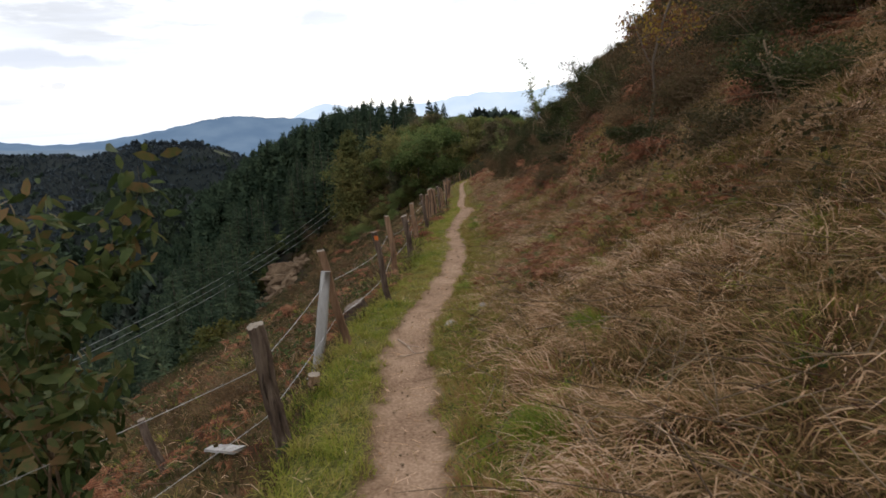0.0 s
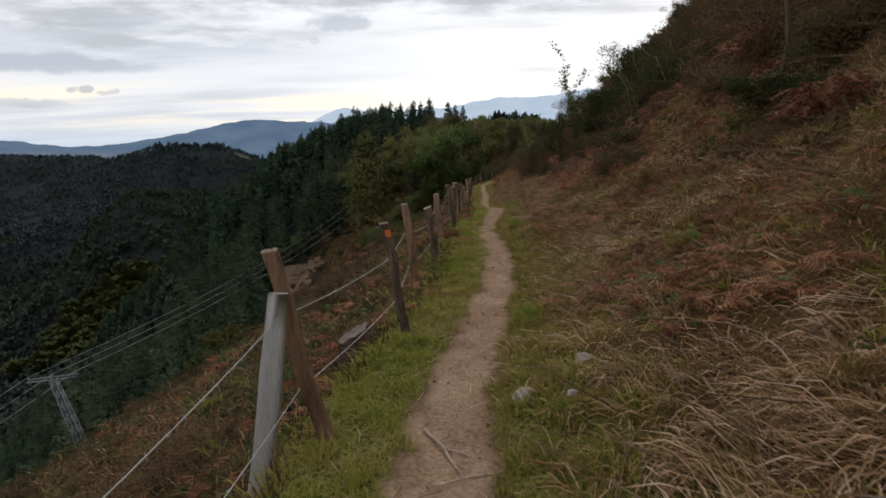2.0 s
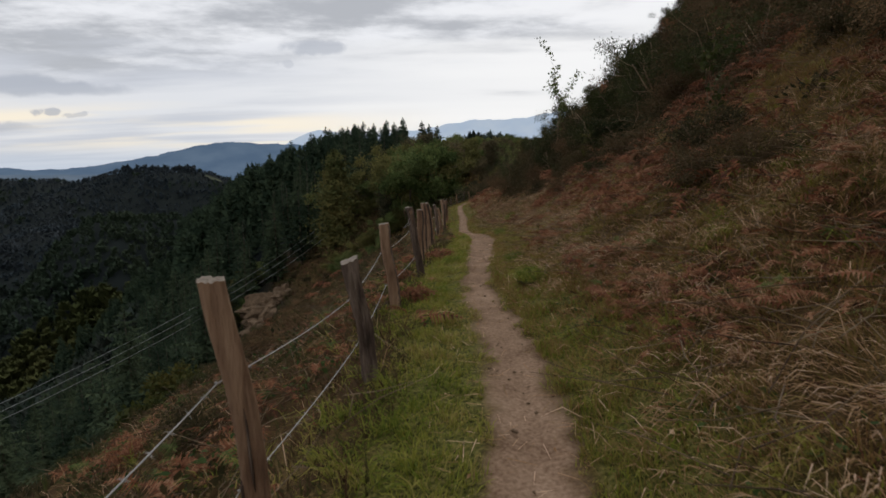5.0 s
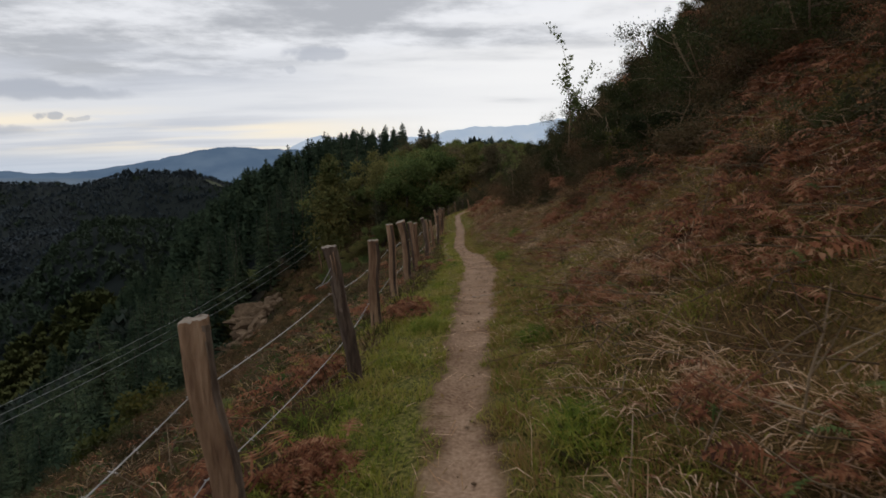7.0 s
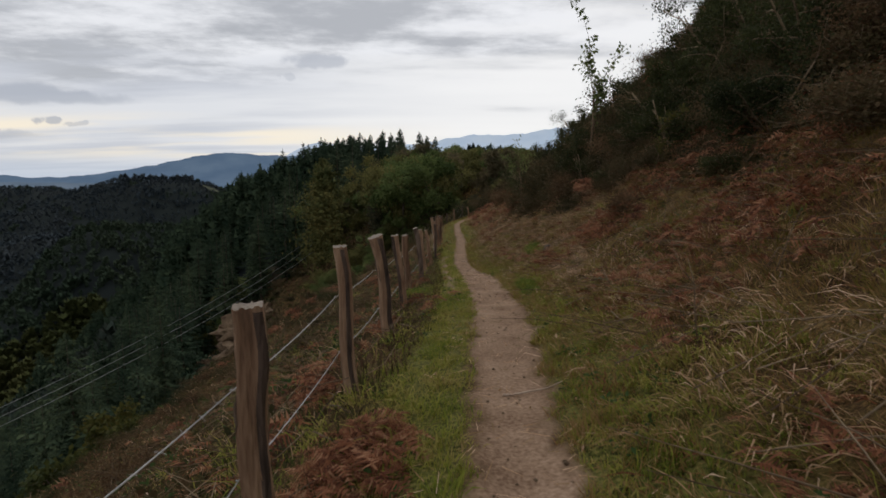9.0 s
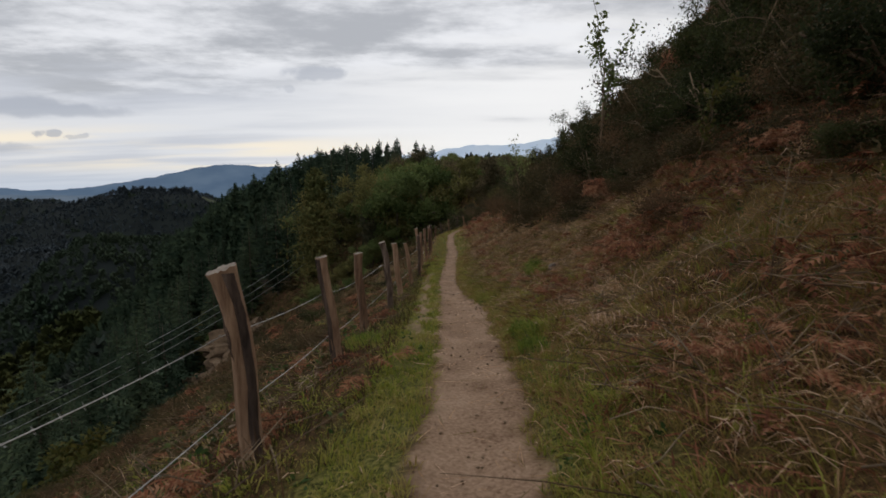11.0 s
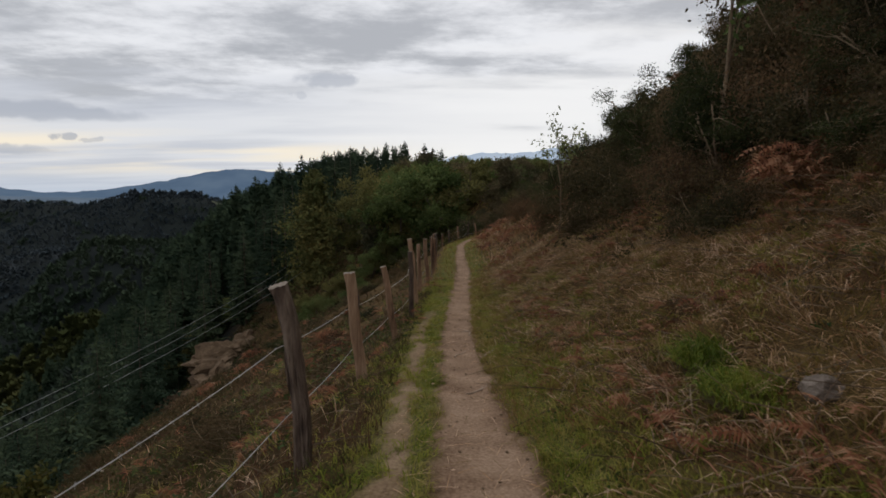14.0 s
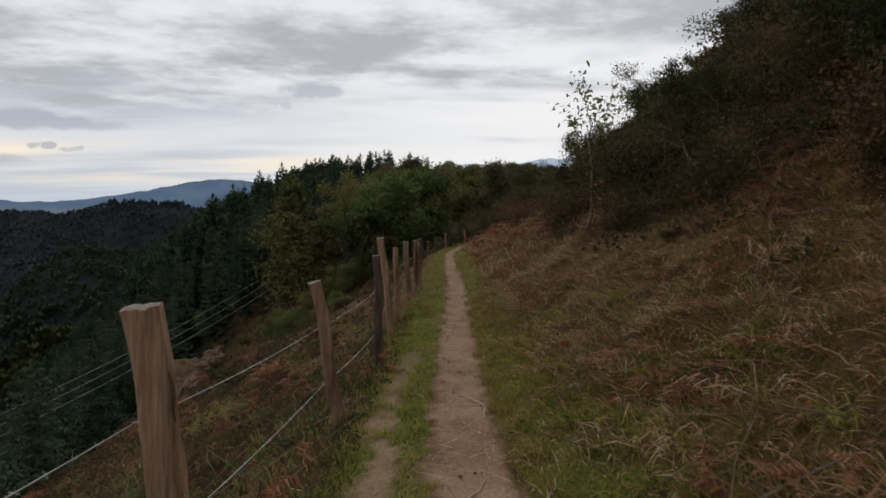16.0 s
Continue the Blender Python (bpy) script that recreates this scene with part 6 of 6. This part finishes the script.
def brush(name, label, category, mat, layers, oval):
    """Low cushions of leaves, each round its own middle."""
    g = Geo()
    for n, per, y0, y1, d0, d1, seed, size, leaf in layers:
        x, y, d, gen = scatter(n, y0, y1, d0, d1, seed)
        keep = (wave(x, y, 2.3, 15.0 + seed) > -0.3) & ~on_track(x, y, d)
        x, y = x[keep], y[keep]
        m = len(x)
        c = np.stack([x, y, land(x, y) - 0.02], 1)
        s = size * gen.uniform(0.5, 1.4, m)
        q = gen.normal(size=(m, per, 3))
        q /= np.linalg.norm(q, axis=2)[..., None]
        q[..., 2] = np.abs(q[..., 2]) * 0.75
        p = c[:, None] + q * (s[:, None] * gen.uniform(0.45, 1.0, (m, per)))[..., None]
        leaf_cloud(p.reshape(-1, 3), q.reshape(-1, 3) * 0.8, leaf, g, 1.7, oval)
    tagged(new(name, g.mesh(name, mat)), label, category, kind="stuff")


bracken()
litter()


def grass_tuft(x, y, r, h, fall, label):
    """A thick tuft of fresh grass over its own mound."""
    gen = np.random.default_rng(int(abs(x * 100 + y * 10)))
    base = thing("grass_tuft", pose(x, y, land_at(x, y)), label, "grass", "fresh grass tufts")
    n = 900
    a, q = gen.uniform(0, 6.283, n), np.sqrt(gen.random(n))
    p = np.stack([r * q * np.cos(a), r * q * np.sin(a), 0.35 * h * (1 - q * q) - 0.03], 1)
    g = Geo()
    blades(p, h * gen.uniform(0.5, 1.2, n), np.full(n, 0.006), np.clip(gen.normal(0.45, 0.2, n), 0.05, 0.9), fall + gen.normal(0, 0.9, n), g, 1.0)
    part("foliage", g.mesh("foliage", M_FRESH), base)
    m = Geo()
    k = np.arange(16) * 2 * np.pi / 16
    ring = [np.stack([r * f * np.cos(k), r * f * np.sin(k), 0 * k + 0.3 * h * (1 - f * f) - 0.04], 1) for f in (1.0, 0.7, 0.35)]
    t = []
    for i in range(2):
        t += [(i * 16 + j, i * 16 + (j + 1) % 16, i * 16 + 16 + j) for j in range(16)] + [(i * 16 + (j + 1) % 16, i * 16 + 16 + (j + 1) % 16, i * 16 + 16 + j) for j in range(16)]
    t += [(32 + j, 32 + (j + 1) % 16, 48) for j in range(16)]
    part("mound", m.add(np.concatenate(ring + [np.array([[0, 0, 0.3 * h - 0.03]])]), t).mesh("mound", M_ROUGH, True), base, "mossy root mound")


for x, y, r, h, fall, label in ((0.40, 14.9, 0.20, 0.15, 0.4, "bright green grass tuft overhanging the path"), (2.95, 25.3, 0.28, 0.20, 3.3, "mossy bright green grass tuft on the bank"), (3.05, 26.0, 0.22, 0.24, 3.2, "long green grass tuft on the bank"),
                                (1.98, 20.7, 0.20, 0.13, 3.0, "low green grass tuft at the path's edge"), (2.05, 21.3, 0.26, 0.16, 3.2, "dark green grass tuft on the bank"), (1.25, 12.3, 0.24, 0.17, 2.8, "bright green grass tuft beside the path"),
                                (0.30, 21.9, 0.26, 0.16, 2.0, "fresh green grass tuft under the fence"), (0.72, 6.6, 0.16, 0.14, 2.6, "bright green grass tuft beside the path"), (0.95, 1.9, 0.22, 0.17, 3.0, "green grass tuft on the bank"),
                                (1.55, 3.1, 0.2, 0.16, 3.2, "green grass tuft in the dry grass"), (1.3, 13.9, 0.16, 0.14, 2.8, "green weedy tuft at the path's edge")):
    grass_tuft(x, y, r, h, fall, label)
for x, y, sc in ((0.12, 15.6, 0.42), (0.18, 15.95, 0.36), (-0.1, 12.4, 0.36), (0.15, 24.0, 0.40), (0.3, 24.2, 0.3), (-0.3, 17.4, 0.4), (0.02, 19.5, 0.4), (-0.35, 13.9, 0.4)):
    copy_thing(shrub[5], turned(x, y, land_at(x, y) - 0.04, sc, x * 9, 0.9))


def leaf_rosette(x, y):
    """A ground rosette of broad downy leaves."""
    base = thing("leaf_rosette", pose(x, y, land_at(x, y)), "rosette of broad grey-green leaves in the dead bracken", "plant")
    for k in range(11):
        a, L_, up = k * 2.4, 0.12 - 0.005 * k, 0.25 + 0.09 * k
        o, sd = np.array([math.cos(a), math.sin(a), 0]), np.array([-math.sin(a), math.cos(a), 0])
        v, t = [], []
        for i, (q, w) in enumerate(((0, 0.1), (0.3, 0.7), (0.6, 1.0), (0.85, 0.7), (1.0, 0.08))):
            c = o * L_ * q + np.array([0, 0, 0.03 + L_ * up * (q - 0.6 * q * q)])
            v += [c - sd * w * 0.036 + (0, 0, 0.008 * w), c, c + sd * w * 0.036 + (0, 0, 0.008 * w)]
        for i in range(4):
            for j in range(2):
                b = i * 3 + j
                t += [(b, b + 1, b + 3), (b + 1, b + 4, b + 3)]
        part("leaf", Geo().add(v, t).mesh("leaf", M_ROSETTE, True), base)


leaf_rosette(2.46, 19.3)
for i in range(14):
    stick(-0.75 + 0.5 * math.sin(i * 1.9), 21.9 + 0.55 * math.cos(i * 2.7), 40 * i, 0.45 + 0.15 * math.sin(i), 0.009, 0.5, "pale dry branch in a heap below the fence", 0.02 + 0.015 * (i % 5))
brush("low_brush", "low brown heath and bramble cushions on the slopes", "brush", M_BRUSH,
      [(700, 46, -1, 46, -20, -1.6, 261, 0.42, 0.05), (420, 46, 40, 72, -22, -1.4, 262, 0.6, 0.08), (620, 46, -3, 24, 2.6, 11, 263, 0.34, 0.042), (520, 46, 20, 60, 2.4, 12, 264, 0.40, 0.05)], False)
brush("low_weeds", "small green weeds among the grass", "weeds", M_WEED,
      [(420, 22, -1, 40, 0.35, 3.0, 271, 0.10, 0.022), (160, 22, -1, 40, -2.6, -0.5, 272, 0.13, 0.026), (420, 30, 0, 44, -8, -1.3, 273, 0.26, 0.04)], True)
